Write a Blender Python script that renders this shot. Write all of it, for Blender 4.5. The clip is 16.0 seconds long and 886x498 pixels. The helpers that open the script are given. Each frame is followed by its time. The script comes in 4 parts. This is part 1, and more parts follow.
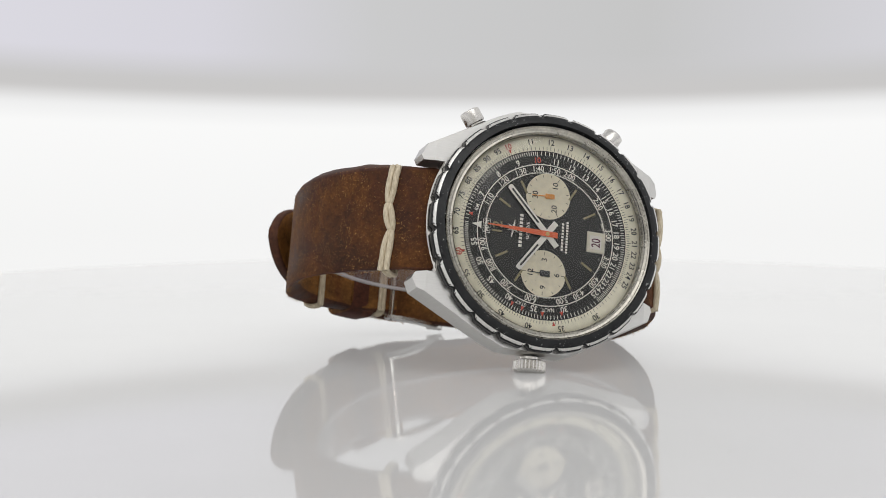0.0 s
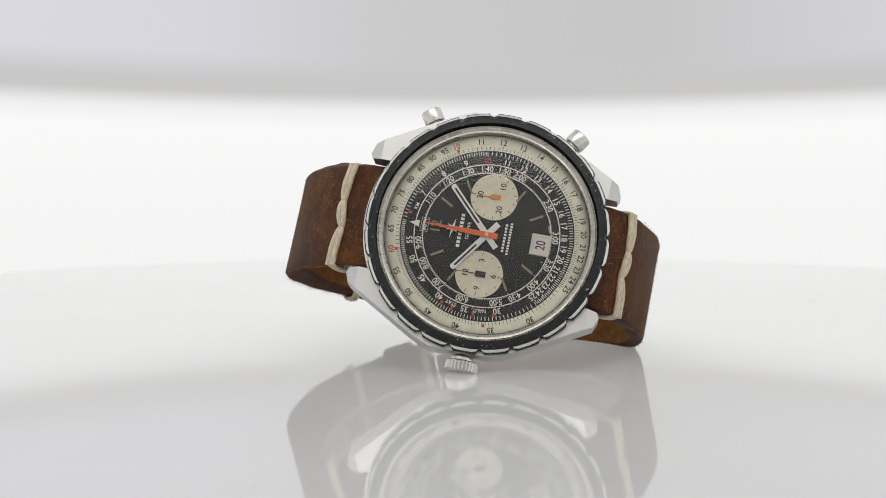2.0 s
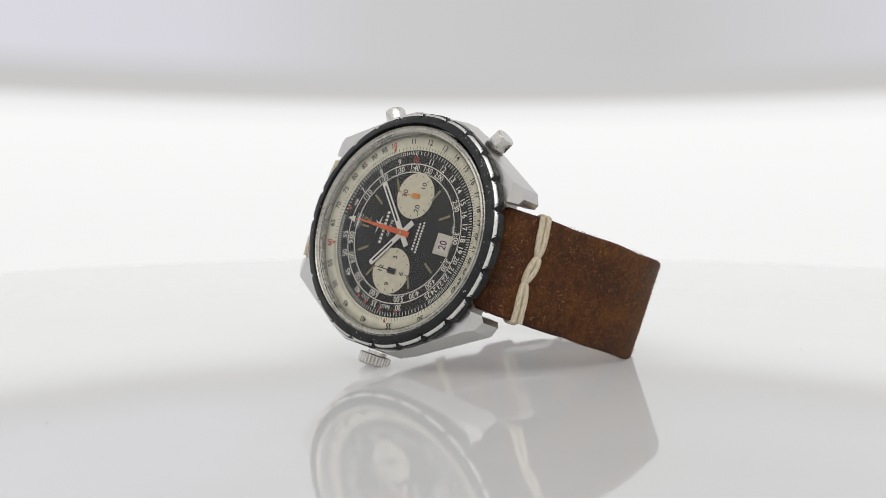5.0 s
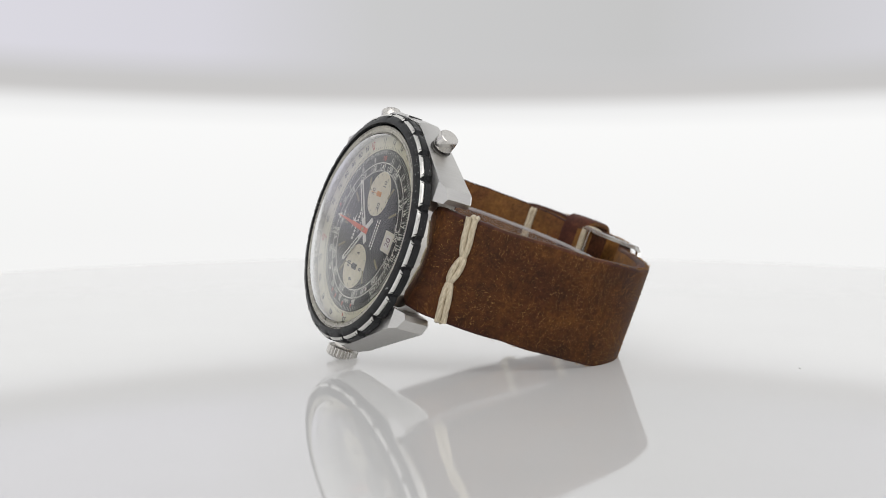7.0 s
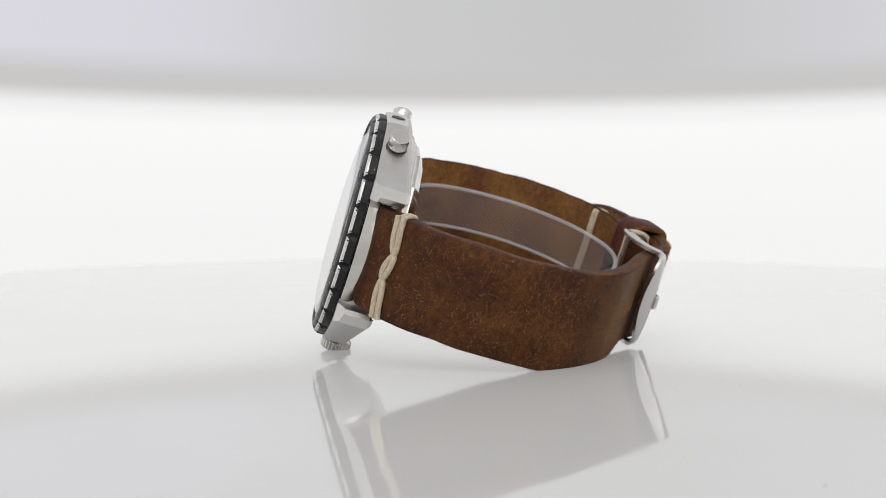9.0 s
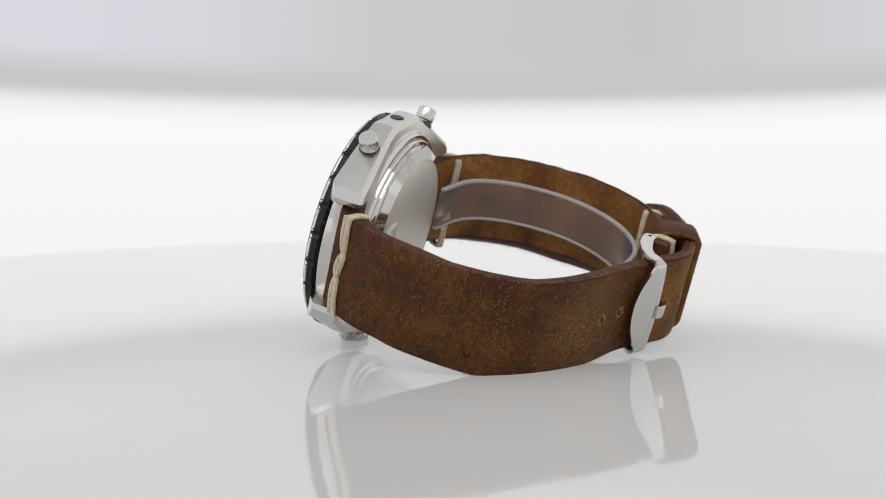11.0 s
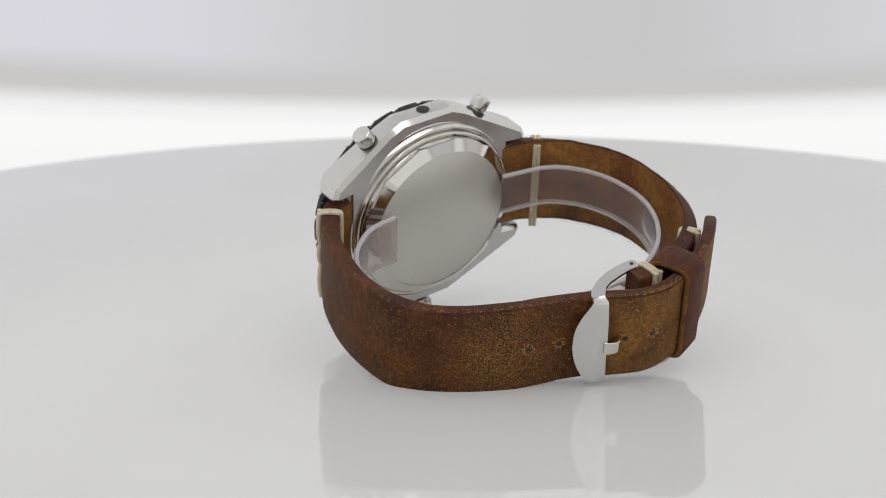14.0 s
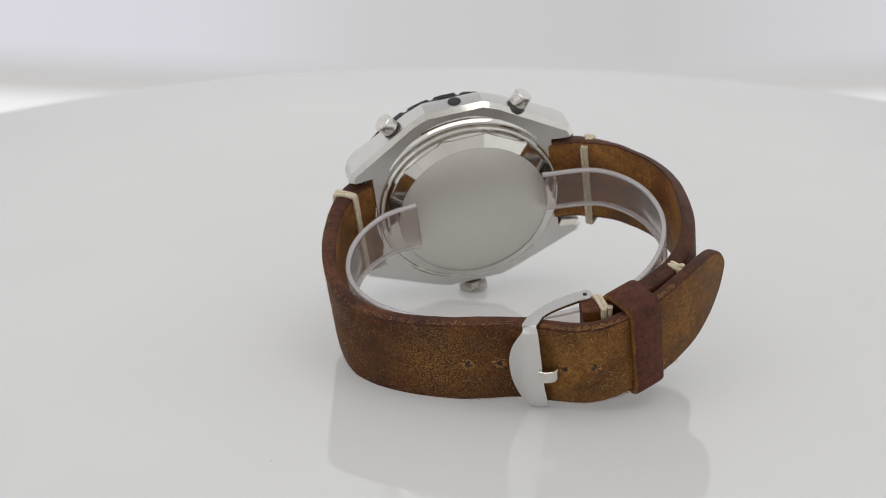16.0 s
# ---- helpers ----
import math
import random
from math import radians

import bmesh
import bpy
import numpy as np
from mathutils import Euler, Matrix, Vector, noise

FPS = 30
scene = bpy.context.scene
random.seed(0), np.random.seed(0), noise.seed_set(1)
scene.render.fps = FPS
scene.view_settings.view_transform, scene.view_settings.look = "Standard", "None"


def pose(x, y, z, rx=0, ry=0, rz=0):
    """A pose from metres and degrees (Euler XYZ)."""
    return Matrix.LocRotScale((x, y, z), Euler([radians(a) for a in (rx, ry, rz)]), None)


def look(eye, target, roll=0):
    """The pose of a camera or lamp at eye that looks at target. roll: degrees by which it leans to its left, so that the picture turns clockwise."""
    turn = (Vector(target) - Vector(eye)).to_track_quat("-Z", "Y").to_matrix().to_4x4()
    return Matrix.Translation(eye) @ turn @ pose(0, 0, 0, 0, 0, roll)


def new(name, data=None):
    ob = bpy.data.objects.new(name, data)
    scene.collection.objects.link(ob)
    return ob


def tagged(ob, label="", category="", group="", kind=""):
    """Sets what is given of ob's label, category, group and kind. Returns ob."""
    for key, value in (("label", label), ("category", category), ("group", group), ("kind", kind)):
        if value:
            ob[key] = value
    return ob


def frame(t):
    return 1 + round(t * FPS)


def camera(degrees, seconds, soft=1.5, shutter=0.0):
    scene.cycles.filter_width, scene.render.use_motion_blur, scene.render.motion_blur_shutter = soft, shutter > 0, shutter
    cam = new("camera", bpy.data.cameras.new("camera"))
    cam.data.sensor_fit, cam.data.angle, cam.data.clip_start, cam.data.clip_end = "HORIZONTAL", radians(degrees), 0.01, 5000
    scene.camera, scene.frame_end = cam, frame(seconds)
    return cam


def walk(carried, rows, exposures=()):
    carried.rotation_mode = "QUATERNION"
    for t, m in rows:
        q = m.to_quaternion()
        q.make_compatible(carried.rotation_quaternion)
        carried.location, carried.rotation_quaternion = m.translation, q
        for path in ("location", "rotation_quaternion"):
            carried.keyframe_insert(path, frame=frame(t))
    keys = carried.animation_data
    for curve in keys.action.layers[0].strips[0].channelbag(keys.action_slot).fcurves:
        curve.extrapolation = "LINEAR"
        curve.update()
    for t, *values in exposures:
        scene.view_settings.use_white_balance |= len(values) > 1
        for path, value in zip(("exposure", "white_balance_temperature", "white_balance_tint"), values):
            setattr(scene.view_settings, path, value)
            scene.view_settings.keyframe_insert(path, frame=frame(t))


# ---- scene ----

# ---- camera: it stands still in front of the light tent ----
cam = camera(29.2, 16.0, soft=0.9)
cam.data.dof.use_dof = True
cam.data.dof.focus_distance = 0.36
cam.data.dof.aperture_fstop = 25.0
EYE = Vector((-0.0108, -0.38473, 0.05435))
AIM = Vector((0.0, 0.99669, -0.08129))
walk(cam, [(0.0, look(EYE, EYE + AIM)), (16.0, look(EYE, EYE + AIM))])

# ---- turn and tilt of the display table, degrees by seconds ----
TURN_T = (0.0, 0.5, 1.0, 1.5, 2.0, 2.5, 3.0, 3.5, 4.0, 4.2, 4.9, 5.6, 6.3, 7.0, 7.5, 8.0, 8.5, 9.0, 9.2, 9.8, 10.3, 10.8,
          11.3, 12.0, 12.5, 13.0, 13.5, 14.0, 14.5, 15.0, 15.5, 16.0)
TURN = (0, 5.83, 11.6, 17.33, 23.01, 28.71, 34.43, 40.22, 46.09, 48.44, 56.5, 64.52, 72.56, 80.61, 86.44, 92.21, 97.98, 103.78,
        106.12, 113.11, 118.94, 124.86, 130.75, 139.16, 145.2, 151.16, 156.98, 162.74, 168.53, 174.36, 180.25, 186.24)
TILT_T = (0.0, 9.2, 9.8, 10.3, 10.8, 11.3, 12.0, 12.5, 13.0, 13.5, 14.0, 14.5, 15.0, 15.5, 16.0)
TILT = (0, 0, 0.04, 0.41, 1.17, 2.32, 4.5, 6.08, 7.66, 9.17, 10.62, 12.06, 13.52, 15.0, 16.48)
PIVOT = 0.0063


def table_pose(t):
    """The display table's pose: turned on its axle, then tilted about a level line through the pivot."""
    turn, tilt = float(np.interp(t, TURN_T, TURN)), float(np.interp(t, TILT_T, TILT))
    return Matrix.Translation((0, 0, PIVOT)) @ pose(0, 0, 0, tilt) @ Matrix.Translation((0, 0, -PIVOT)) @ pose(0, 0, 0, 0, 0, -turn)


# the watch as it leans on crown and strap: x to 6 o'clock, y into the dial, z to 3 o'clock
WATCH = Matrix(((0.94578, -0.31583, 0.07579, 0.01071), (0.27648, 0.90531, 0.32244, -0.02953),
                (-0.17045, -0.284, 0.94355, 0.02834), (0, 0, 0, 1)))

# ---- light: a glowing light tent ----
world = bpy.data.worlds.new("world")
scene.world = world
world.use_nodes = True
world.node_tree.nodes["Background"].inputs[0].default_value = (0.93, 0.93, 1.0, 1)
world.node_tree.nodes["Background"].inputs[1].default_value = 0.4
scene.view_settings.exposure = 0.0
top_light = bpy.data.lights.new("tent_top_light", "AREA")
top_light.shape, top_light.size, top_light.size_y = "RECTANGLE", 0.56, 0.56
top_light.energy = 1.45
top_light.color = (1.0, 0.985, 0.96)
top_ob = new("tent_top_light", top_light)
top_ob.matrix_world = look((0, -0.2, 0.46), (0, 0.0, 0))


# ---- node helpers ----
def srgb(r, g, b):
    return tuple((c / 255 / 12.92 if c < 10.3 else ((c / 255 + 0.055) / 1.055) ** 2.4) for c in (r, g, b)) + (1,)


class Mat:
    """A small builder for node materials."""

    def __init__(self, name):
        self.m = bpy.data.materials.new(name)
        self.m.use_nodes = True
        self.t = self.m.node_tree
        self.b = self.t.nodes["Principled BSDF"]
        self.out = self.t.nodes["Material Output"]
        self.coord = self.t.nodes.new("ShaderNodeTexCoord")

    def node(self, kind, **values):
        n = self.t.nodes.new(kind)
        for k, v in values.items():
            n.inputs[k].default_value = v
        return n

    def link(self, a, b):
        self.t.links.new(a, b)

    def set(self, **values):
        for k, v in values.items():
            self.b.inputs[k.replace("_", " ")].default_value = v
        return self

    def noise(self, scale, detail=4.0, rough=0.55, stretch=None, distort=0.0):
        n = self.node("ShaderNodeTexNoise", Scale=scale, Detail=detail, Roughness=rough, Distortion=distort)
        if stretch:
            mp = self.t.nodes.new("ShaderNodeMapping")
            mp.inputs["Scale"].default_value = stretch
            self.link(self.coord.outputs["Object"], mp.inputs["Vector"])
            self.link(mp.outputs["Vector"], n.inputs["Vector"])
        else:
            self.link(self.coord.outputs["Object"], n.inputs["Vector"])
        return n.outputs["Fac"]

    def ramp(self, fac, *stops):
        r = self.t.nodes.new("ShaderNodeValToRGB")
        els = r.color_ramp.elements
        while len(els) < len(stops):
            els.new(0.5)
        for el, (p, c) in zip(els, stops):
            el.position, el.color = p, (c if len(c) == 4 else (*c, 1)) if isinstance(c, tuple) else (c, c, c, 1)
        self.link(fac, r.inputs["Fac"])
        return r.outputs["Color"]

    def mix(self, fac, a, b, mode="MIX"):
        n = self.t.nodes.new("ShaderNodeMix")
        n.data_type, n.blend_type = "RGBA", mode
        for sock, v in ((n.inputs[0], fac), (n.inputs[6], a), (n.inputs[7], b)):
            if isinstance(v, (int, float)):
                sock.default_value = v
            elif isinstance(v, tuple):
                sock.default_value = v if len(v) == 4 else (*v, 1)
            else:
                self.link(v, sock)
        return n.outputs[2]

    def bump(self, height, strength, distance):
        n = self.node("ShaderNodeBump", Strength=strength, Distance=distance)
        self.link(height, n.inputs["Height"])
        self.link(n.outputs["Normal"], self.b.inputs["Normal"])
        return self

    def colour(self, sock):
        self.link(sock, self.b.inputs["Base Color"])
        return self

    def rough(self, sock):
        self.link(sock, self.b.inputs["Roughness"])
        return self


def plain(name, col, rough, metal=0.0, vary=0.12, scale=900.0, bump=0.0, coat=0.0, spec=0.5):
    m = Mat(name)
    c = col if len(col) == 4 else (*col, 1)
    lo = tuple(x * (1 - vary) for x in c[:3])
    hi = tuple(min(1, x * (1 + vary)) for x in c[:3])
    n = m.noise(scale, 5)
    m.colour(m.ramp(n, (0.3, lo), (0.7, hi)))
    m.rough(m.ramp(m.noise(scale * 0.35, 3), (0.3, rough * 0.8), (0.7, min(1, rough * 1.25))))
    m.set(Metallic=metal, Coat_Weight=coat, Coat_Roughness=0.08, Specular_IOR_Level=spec)
    if bump:
        m.bump(n, bump, 0.00008)
    return m.m


def steel(name, col, rough, stretch=(300, 300, 6000), bump=0.12, wear=0.06, drawn=0.12):
    """Brushed or polished steel with fine drawn lines, scuffs and small scratches."""
    m = Mat(name)
    lines = m.noise(1.0, 3, 0.6, stretch)
    scuff = m.noise(260, 5, 0.65)
    m.colour(m.mix(drawn, m.ramp(scuff, (0.3, tuple(c * (1 - wear) for c in col)), (0.7, col)), m.ramp(lines, (0.3, 0.35), (0.7, 0.8)), "OVERLAY"))
    m.rough(m.ramp(scuff, (0.35, rough * (1 - 2 * wear)), (0.7, rough * (1 + 2 * wear))))
    m.set(Metallic=1.0)
    m.bump(lines, bump, 0.00003)
    return m.m


STEEL_BRUSHED = steel("brushed_steel", (0.64, 0.63, 0.61), 0.34, bump=0.03)
STEEL_POLISHED = steel("polished_steel", (0.66, 0.64, 0.60), 0.085, bump=0.02)
STEEL_PUSHER = steel("satin_pusher_steel", (0.66, 0.64, 0.61), 0.27, bump=0.02)
STEEL_SATIN = steel("satin_case_back_steel", (0.72, 0.71, 0.655), 0.55, (2500, 300, 300), 0.0, 0.04, 0.05)
STEEL_RING = steel("scratched_inner_steel", (0.47, 0.45, 0.40), 0.34, (1500, 1500, 1500), 0.6, 0.35, 0.45)
STEEL_BUCKLE = steel("buckle_steel", (0.66, 0.65, 0.63), 0.25, (6000, 300, 300), 0.004, 0.015, 0.04)
DIAL_BLACK = plain("black_dial_lacquer", (0.023, 0.023, 0.0227), 0.5, vary=0.05, scale=120, spec=0.3)
CREAM = plain("aged_cream_print", (0.84, 0.80, 0.645), 0.5, vary=0.07, scale=500)
CREAM_DIAL = plain("cream_counter_enamel", (0.76, 0.70, 0.545), 0.5, vary=0.08, scale=800)
WHITE_PRINT = plain("white_print", (0.78, 0.77, 0.71), 0.5, vary=0.06)
BLACK_PRINT = plain("black_print", (0.02, 0.02, 0.02), 0.5, vary=0.2)
RED_PRINT = plain("red_print", (0.55, 0.07, 0.04), 0.5)
PINK_PRINT = plain("date_numeral_print", (0.10, 0.02, 0.045), 0.5)
DATE_WHITE = plain("date_disc_white", (0.74, 0.70, 0.66), 0.5, vary=0.03)
DATE_FRAME = plain("date_frame_cream", (0.68, 0.64, 0.54), 0.4, vary=0.05)
ORANGE = plain("orange_hand_paint", (0.78, 0.14, 0.045), 0.4, vary=0.08)
AMBER = plain("amber_hand_paint", (0.72, 0.30, 0.06), 0.4, vary=0.1)
LUME_OLD = plain("aged_lume", (0.27, 0.235, 0.13), 0.7, vary=0.3, scale=2500)
HAND_WHITE = plain("white_hand_paint", (0.82, 0.81, 0.76), 0.4, vary=0.05)
GASKET = plain("dark_gasket_metal", (0.09, 0.085, 0.08), 0.4, 0.8)
RUBBER_BLACK = plain("black_plug", (0.012, 0.012, 0.014), 0.45)
BRASS = plain("brass_pinion", (0.6, 0.45, 0.2), 0.3, 1.0)
HOLE_DARK = plain("dark_recess", (0.03, 0.02, 0.015), 0.8)


def bezel_black():
    """Worn black bezel paint: bare metal shows through in chips and along scratches."""
    m = Mat("worn_black_bezel_paint")
    chips = m.ramp(m.noise(1500, 6, 0.7), (0.61, 0.0), (0.64, 1.0))
    big = m.ramp(m.noise(300, 3), (0.5, 0.0), (0.58, 1.0))
    wear = m.mix(1.0, chips, big, "MULTIPLY")
    m.colour(m.mix(wear, m.ramp(m.noise(500, 4), (0.3, (0.008, 0.0085, 0.0095)), (0.7, (0.017, 0.0175, 0.019))), (0.45, 0.45, 0.44, 1)))
    m.rough(m.ramp(m.noise(400, 4), (0.3, 0.3), (0.7, 0.5)))
    m.link(wear, m.b.inputs["Metallic"])
    m.set(Specular_IOR_Level=0.3)
    m.bump(m.noise(1400, 4), 0.2, 0.00005)
    return m.m


BEZEL_BLACK = bezel_black()


def glass(name, tint, gloss_rough=0.02, haze=0.0, ior=1.5, sheen=0.0):
    """Thin clear plastic: straight see-through with a Fresnel gloss, and a little haze from fine scratches."""
    m = Mat(name)
    clear = m.node("ShaderNodeBsdfTransparent", Color=(*tint, 1))
    gloss = m.node("ShaderNodeBsdfGlossy", Roughness=gloss_rough)
    milk = m.node("ShaderNodeBsdfDiffuse", Color=(0.74, 0.715, 0.72, 1))
    fres = m.node("ShaderNodeFresnel", IOR=ior)
    a = m.t.nodes.new("ShaderNodeMixShader")
    b = m.t.nodes.new("ShaderNodeMixShader")
    a.inputs[0].default_value = haze
    m.link(clear.outputs[0], a.inputs[1])
    m.link(milk.outputs[0], a.inputs[2])
    if sheen:
        lw = m.node("ShaderNodeLayerWeight", Blend=0.5)
        power = m.t.nodes.new("ShaderNodeMath")
        power.operation = "POWER"
        power.inputs[1].default_value = 5.0
        m.link(lw.outputs["Facing"], power.inputs[0])
        both = m.t.nodes.new("ShaderNodeMath")
        both.operation, both.use_clamp = "MULTIPLY_ADD", True
        both.inputs[1].default_value = sheen
        m.link(power.outputs[0], both.inputs[0])
        m.link(fres.outputs[0], both.inputs[2])
        m.link(both.outputs[0], b.inputs[0])
    else:
        m.link(fres.outputs[0], b.inputs[0])
    m.link(a.outputs[0], b.inputs[1])
    m.link(gloss.outputs[0], b.inputs[2])
    m.link(b.outputs[0], m.out.inputs["Surface"])
    return m.m


CRYSTAL = glass("acrylic_crystal", (0.97, 0.97, 0.96), 0.04, 0.0, 1.45, 3.4)
CUFF_CLEAR = glass("clear_plastic", (0.905, 0.87, 0.86), 0.2, 0.065, 1.12)
CUFF_EDGE = glass("clear_plastic_cut_edge", (0.87, 0.85, 0.855), 0.25, 0.4, 1.2)


def leather(name, dark, mid, light, fuzz, fuzz_amount, worn=None, bump=0.5):
    """Oiled rough-out leather: mottled browns, short golden fibres, and a rubbed patch with a place of its own."""
    m = Mat(name)
    blotch = m.noise(95, 6, 0.6)
    fine = m.noise(1900, 6, 0.75)
    base = m.ramp(blotch, (0.3, dark), (0.52, mid), (0.75, light))
    patch = m.noise(720, 5, 0.7)
    base = m.mix(m.ramp(m.noise(62, 4, 0.6, None, 0.6), (0.5, 0.0), (0.68, 0.6)), base, (dark[0] * 1.25, dark[1] * 0.95, dark[2] * 1.5))
    base = m.mix(0.5, base, m.ramp(patch, (0.33, 0.2), (0.67, 0.8)), "OVERLAY")
    base = m.mix(0.75, base, m.ramp(fine, (0.3, 0.22), (0.7, 0.78)), "OVERLAY")
    fibre_a = m.ramp(m.noise(1.0, 3, 0.6, (1500, 1500, 3600), 1.5), (fuzz_amount, 0.0), (fuzz_amount + 0.05, 1.0))
    fibre_b = m.ramp(m.noise(1.0, 3, 0.6, (3000, 3000, 1300), 1.5), (fuzz_amount, 0.0), (fuzz_amount + 0.05, 1.0))
    fibres = m.mix(1.0, fibre_a, fibre_b, "LIGHTEN")
    patchy = m.ramp(m.noise(120, 4), (0.38, 0.15), (0.62, 1.0))
    fibres = m.mix(1.0, fibres, patchy, "MULTIPLY")
    base = m.mix(fibres, base, fuzz)
    if worn:
        d = m.t.nodes.new("ShaderNodeVectorMath")
        d.operation = "DISTANCE"
        warp = m.t.nodes.new("ShaderNodeMapping")
        warp.inputs["Location"].default_value = [-worn[0][i] / worn[1][i] for i in range(3)]
        warp.inputs["Scale"].default_value = [1 / s for s in worn[1]]
        m.link(m.coord.outputs["Object"], warp.inputs["Vector"])
        m.link(warp.outputs["Vector"], d.inputs[0])
        near = m.ramp(d.outputs["Value"], (0.15, 0.74), (1.0, 0.0))
        rub = m.mix(1.0, near, m.ramp(m.noise(2600, 4, 0.7), (0.47, 0.0), (0.60, 1.0)), "MULTIPLY")
        base = m.mix(rub, base, (fuzz[0] * 0.8, fuzz[1] * 0.8, fuzz[2] * 0.8))
    m.colour(base)
    m.rough(m.ramp(blotch, (0.3, 0.5), (0.7, 0.75)))
    m.set(Specular_IOR_Level=0.2)
    h = m.mix(0.5, fine, patch)
    m.bump(h, bump, 0.00025)
    return m.m


LEATHER_OUT = leather("oiled_brown_leather", (0.030, 0.0100, 0.0035), (0.072, 0.0245, 0.0060), (0.120, 0.046, 0.0105),
                      (0.46, 0.235, 0.065), 0.642, ((0.017, 0.0605, 0.001), (0.016, 0.0125, 0.016)))
LEATHER_IN = leather("tan_leather_lining", (0.09, 0.036, 0.009), (0.185, 0.080, 0.019), (0.29, 0.138, 0.038), (0.36, 0.19, 0.07), 0.68, None, 0.25)
LEATHER_EDGE = leather("burnished_leather_edge", (0.028, 0.010, 0.006), (0.07, 0.026, 0.013), (0.12, 0.045, 0.02), (0.2, 0.1, 0.05), 0.7, None, 0.3)
LEATHER_TAIL = leather("worn_brown_leather_tail", (0.05, 0.019, 0.005), (0.15, 0.063, 0.0135), (0.24, 0.112, 0.028), (0.54, 0.32, 0.11), 0.625, None, 1.0)
LEATHER_KEEPER = leather("red_brown_leather", (0.045, 0.013, 0.007), (0.082, 0.026, 0.0135), (0.112, 0.040, 0.02), (0.22, 0.1, 0.045), 0.76, None, 0.2)


def thread_material():
    m = Mat("waxed_cream_thread")
    n = m.noise(1.0, 3, 0.6, (2500, 2500, 700))
    m.colour(m.ramp(n, (0.3, (0.40, 0.33, 0.22)), (0.7, (0.68, 0.60, 0.45))))
    m.set(Roughness=0.6)
    m.bump(n, 0.5, 0.0002)
    return m.m


THREAD = thread_material()


def table_material():
    """White gloss acrylic with faint dust and hairline marks, and an added glow of its own."""
    m = Mat("white_gloss_acrylic")
    dust = m.ramp(m.noise(900, 2, 0.5), (0.80, 0.0), (0.82, 1.0))
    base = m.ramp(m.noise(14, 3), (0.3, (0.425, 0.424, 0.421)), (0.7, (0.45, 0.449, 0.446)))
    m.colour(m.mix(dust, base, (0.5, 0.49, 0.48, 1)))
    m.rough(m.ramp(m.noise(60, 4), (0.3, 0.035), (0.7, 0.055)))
    # emission added to brighten the plate and thin the shadow under the watch
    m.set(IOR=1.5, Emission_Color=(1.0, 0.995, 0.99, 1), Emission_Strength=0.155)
    return m.m


TABLE = table_material()
DUST = plain("grey_dust", (0.3, 0.29, 0.28), 0.9)


def tent_material():
    """The tent's diffusing wall, its light put into the emission colour: a bright strip below, a grey seam and a paler
    cloth above.
    """
    m = Mat("glowing_tent_wall")
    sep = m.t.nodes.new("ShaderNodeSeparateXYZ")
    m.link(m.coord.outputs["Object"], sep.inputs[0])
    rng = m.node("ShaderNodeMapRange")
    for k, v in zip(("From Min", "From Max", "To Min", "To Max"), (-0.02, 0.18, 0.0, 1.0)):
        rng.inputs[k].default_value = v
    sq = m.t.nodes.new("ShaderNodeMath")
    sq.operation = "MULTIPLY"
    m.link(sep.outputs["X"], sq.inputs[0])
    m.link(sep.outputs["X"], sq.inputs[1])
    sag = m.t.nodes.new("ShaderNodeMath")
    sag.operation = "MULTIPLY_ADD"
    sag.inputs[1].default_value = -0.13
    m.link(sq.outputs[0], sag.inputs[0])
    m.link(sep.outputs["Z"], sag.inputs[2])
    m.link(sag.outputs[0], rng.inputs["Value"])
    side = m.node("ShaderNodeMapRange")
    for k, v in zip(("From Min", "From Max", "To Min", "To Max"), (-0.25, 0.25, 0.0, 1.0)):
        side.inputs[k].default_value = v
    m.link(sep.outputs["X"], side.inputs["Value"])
    # side-to-side fall of light on the upper cloth, put into the glow colour
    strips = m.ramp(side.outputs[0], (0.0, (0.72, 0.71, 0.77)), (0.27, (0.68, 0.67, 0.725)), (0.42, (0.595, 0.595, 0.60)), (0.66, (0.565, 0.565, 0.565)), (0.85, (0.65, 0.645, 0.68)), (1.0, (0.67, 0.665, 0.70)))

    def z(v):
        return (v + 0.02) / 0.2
    # the last stop, above the view, glows brighter to lift the table
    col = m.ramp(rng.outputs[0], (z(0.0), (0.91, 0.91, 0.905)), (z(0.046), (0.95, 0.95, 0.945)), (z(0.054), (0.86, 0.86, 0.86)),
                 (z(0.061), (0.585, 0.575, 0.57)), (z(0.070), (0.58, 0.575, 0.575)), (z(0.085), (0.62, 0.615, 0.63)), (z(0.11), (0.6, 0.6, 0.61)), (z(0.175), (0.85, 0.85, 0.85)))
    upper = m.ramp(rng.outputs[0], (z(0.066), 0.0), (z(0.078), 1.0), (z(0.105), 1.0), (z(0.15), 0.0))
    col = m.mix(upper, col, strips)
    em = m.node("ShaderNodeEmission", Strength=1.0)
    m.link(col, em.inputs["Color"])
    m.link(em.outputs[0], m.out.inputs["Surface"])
    return m.m


TENT = tent_material()


def front_material():
    """The tent's unseen front, given an added glow that fills light onto the dial."""
    m = Mat("added_front_fill_glow")
    em = m.node("ShaderNodeEmission", Strength=1.0)
    m.link(m.ramp(m.noise(4, 2), (0.3, (0.58, 0.575, 0.56)), (0.7, (0.72, 0.71, 0.69))), em.inputs["Color"])
    m.link(em.outputs[0], m.out.inputs["Surface"])
    return m.m


FRONT_GLOW = front_material()
CLOTH = plain("white_tent_cloth", (0.75, 0.75, 0.76), 0.9, vary=0.03, scale=60)


# ---- mesh helpers: lengths in millimetres, scaled when linked ----
MM = 0.001


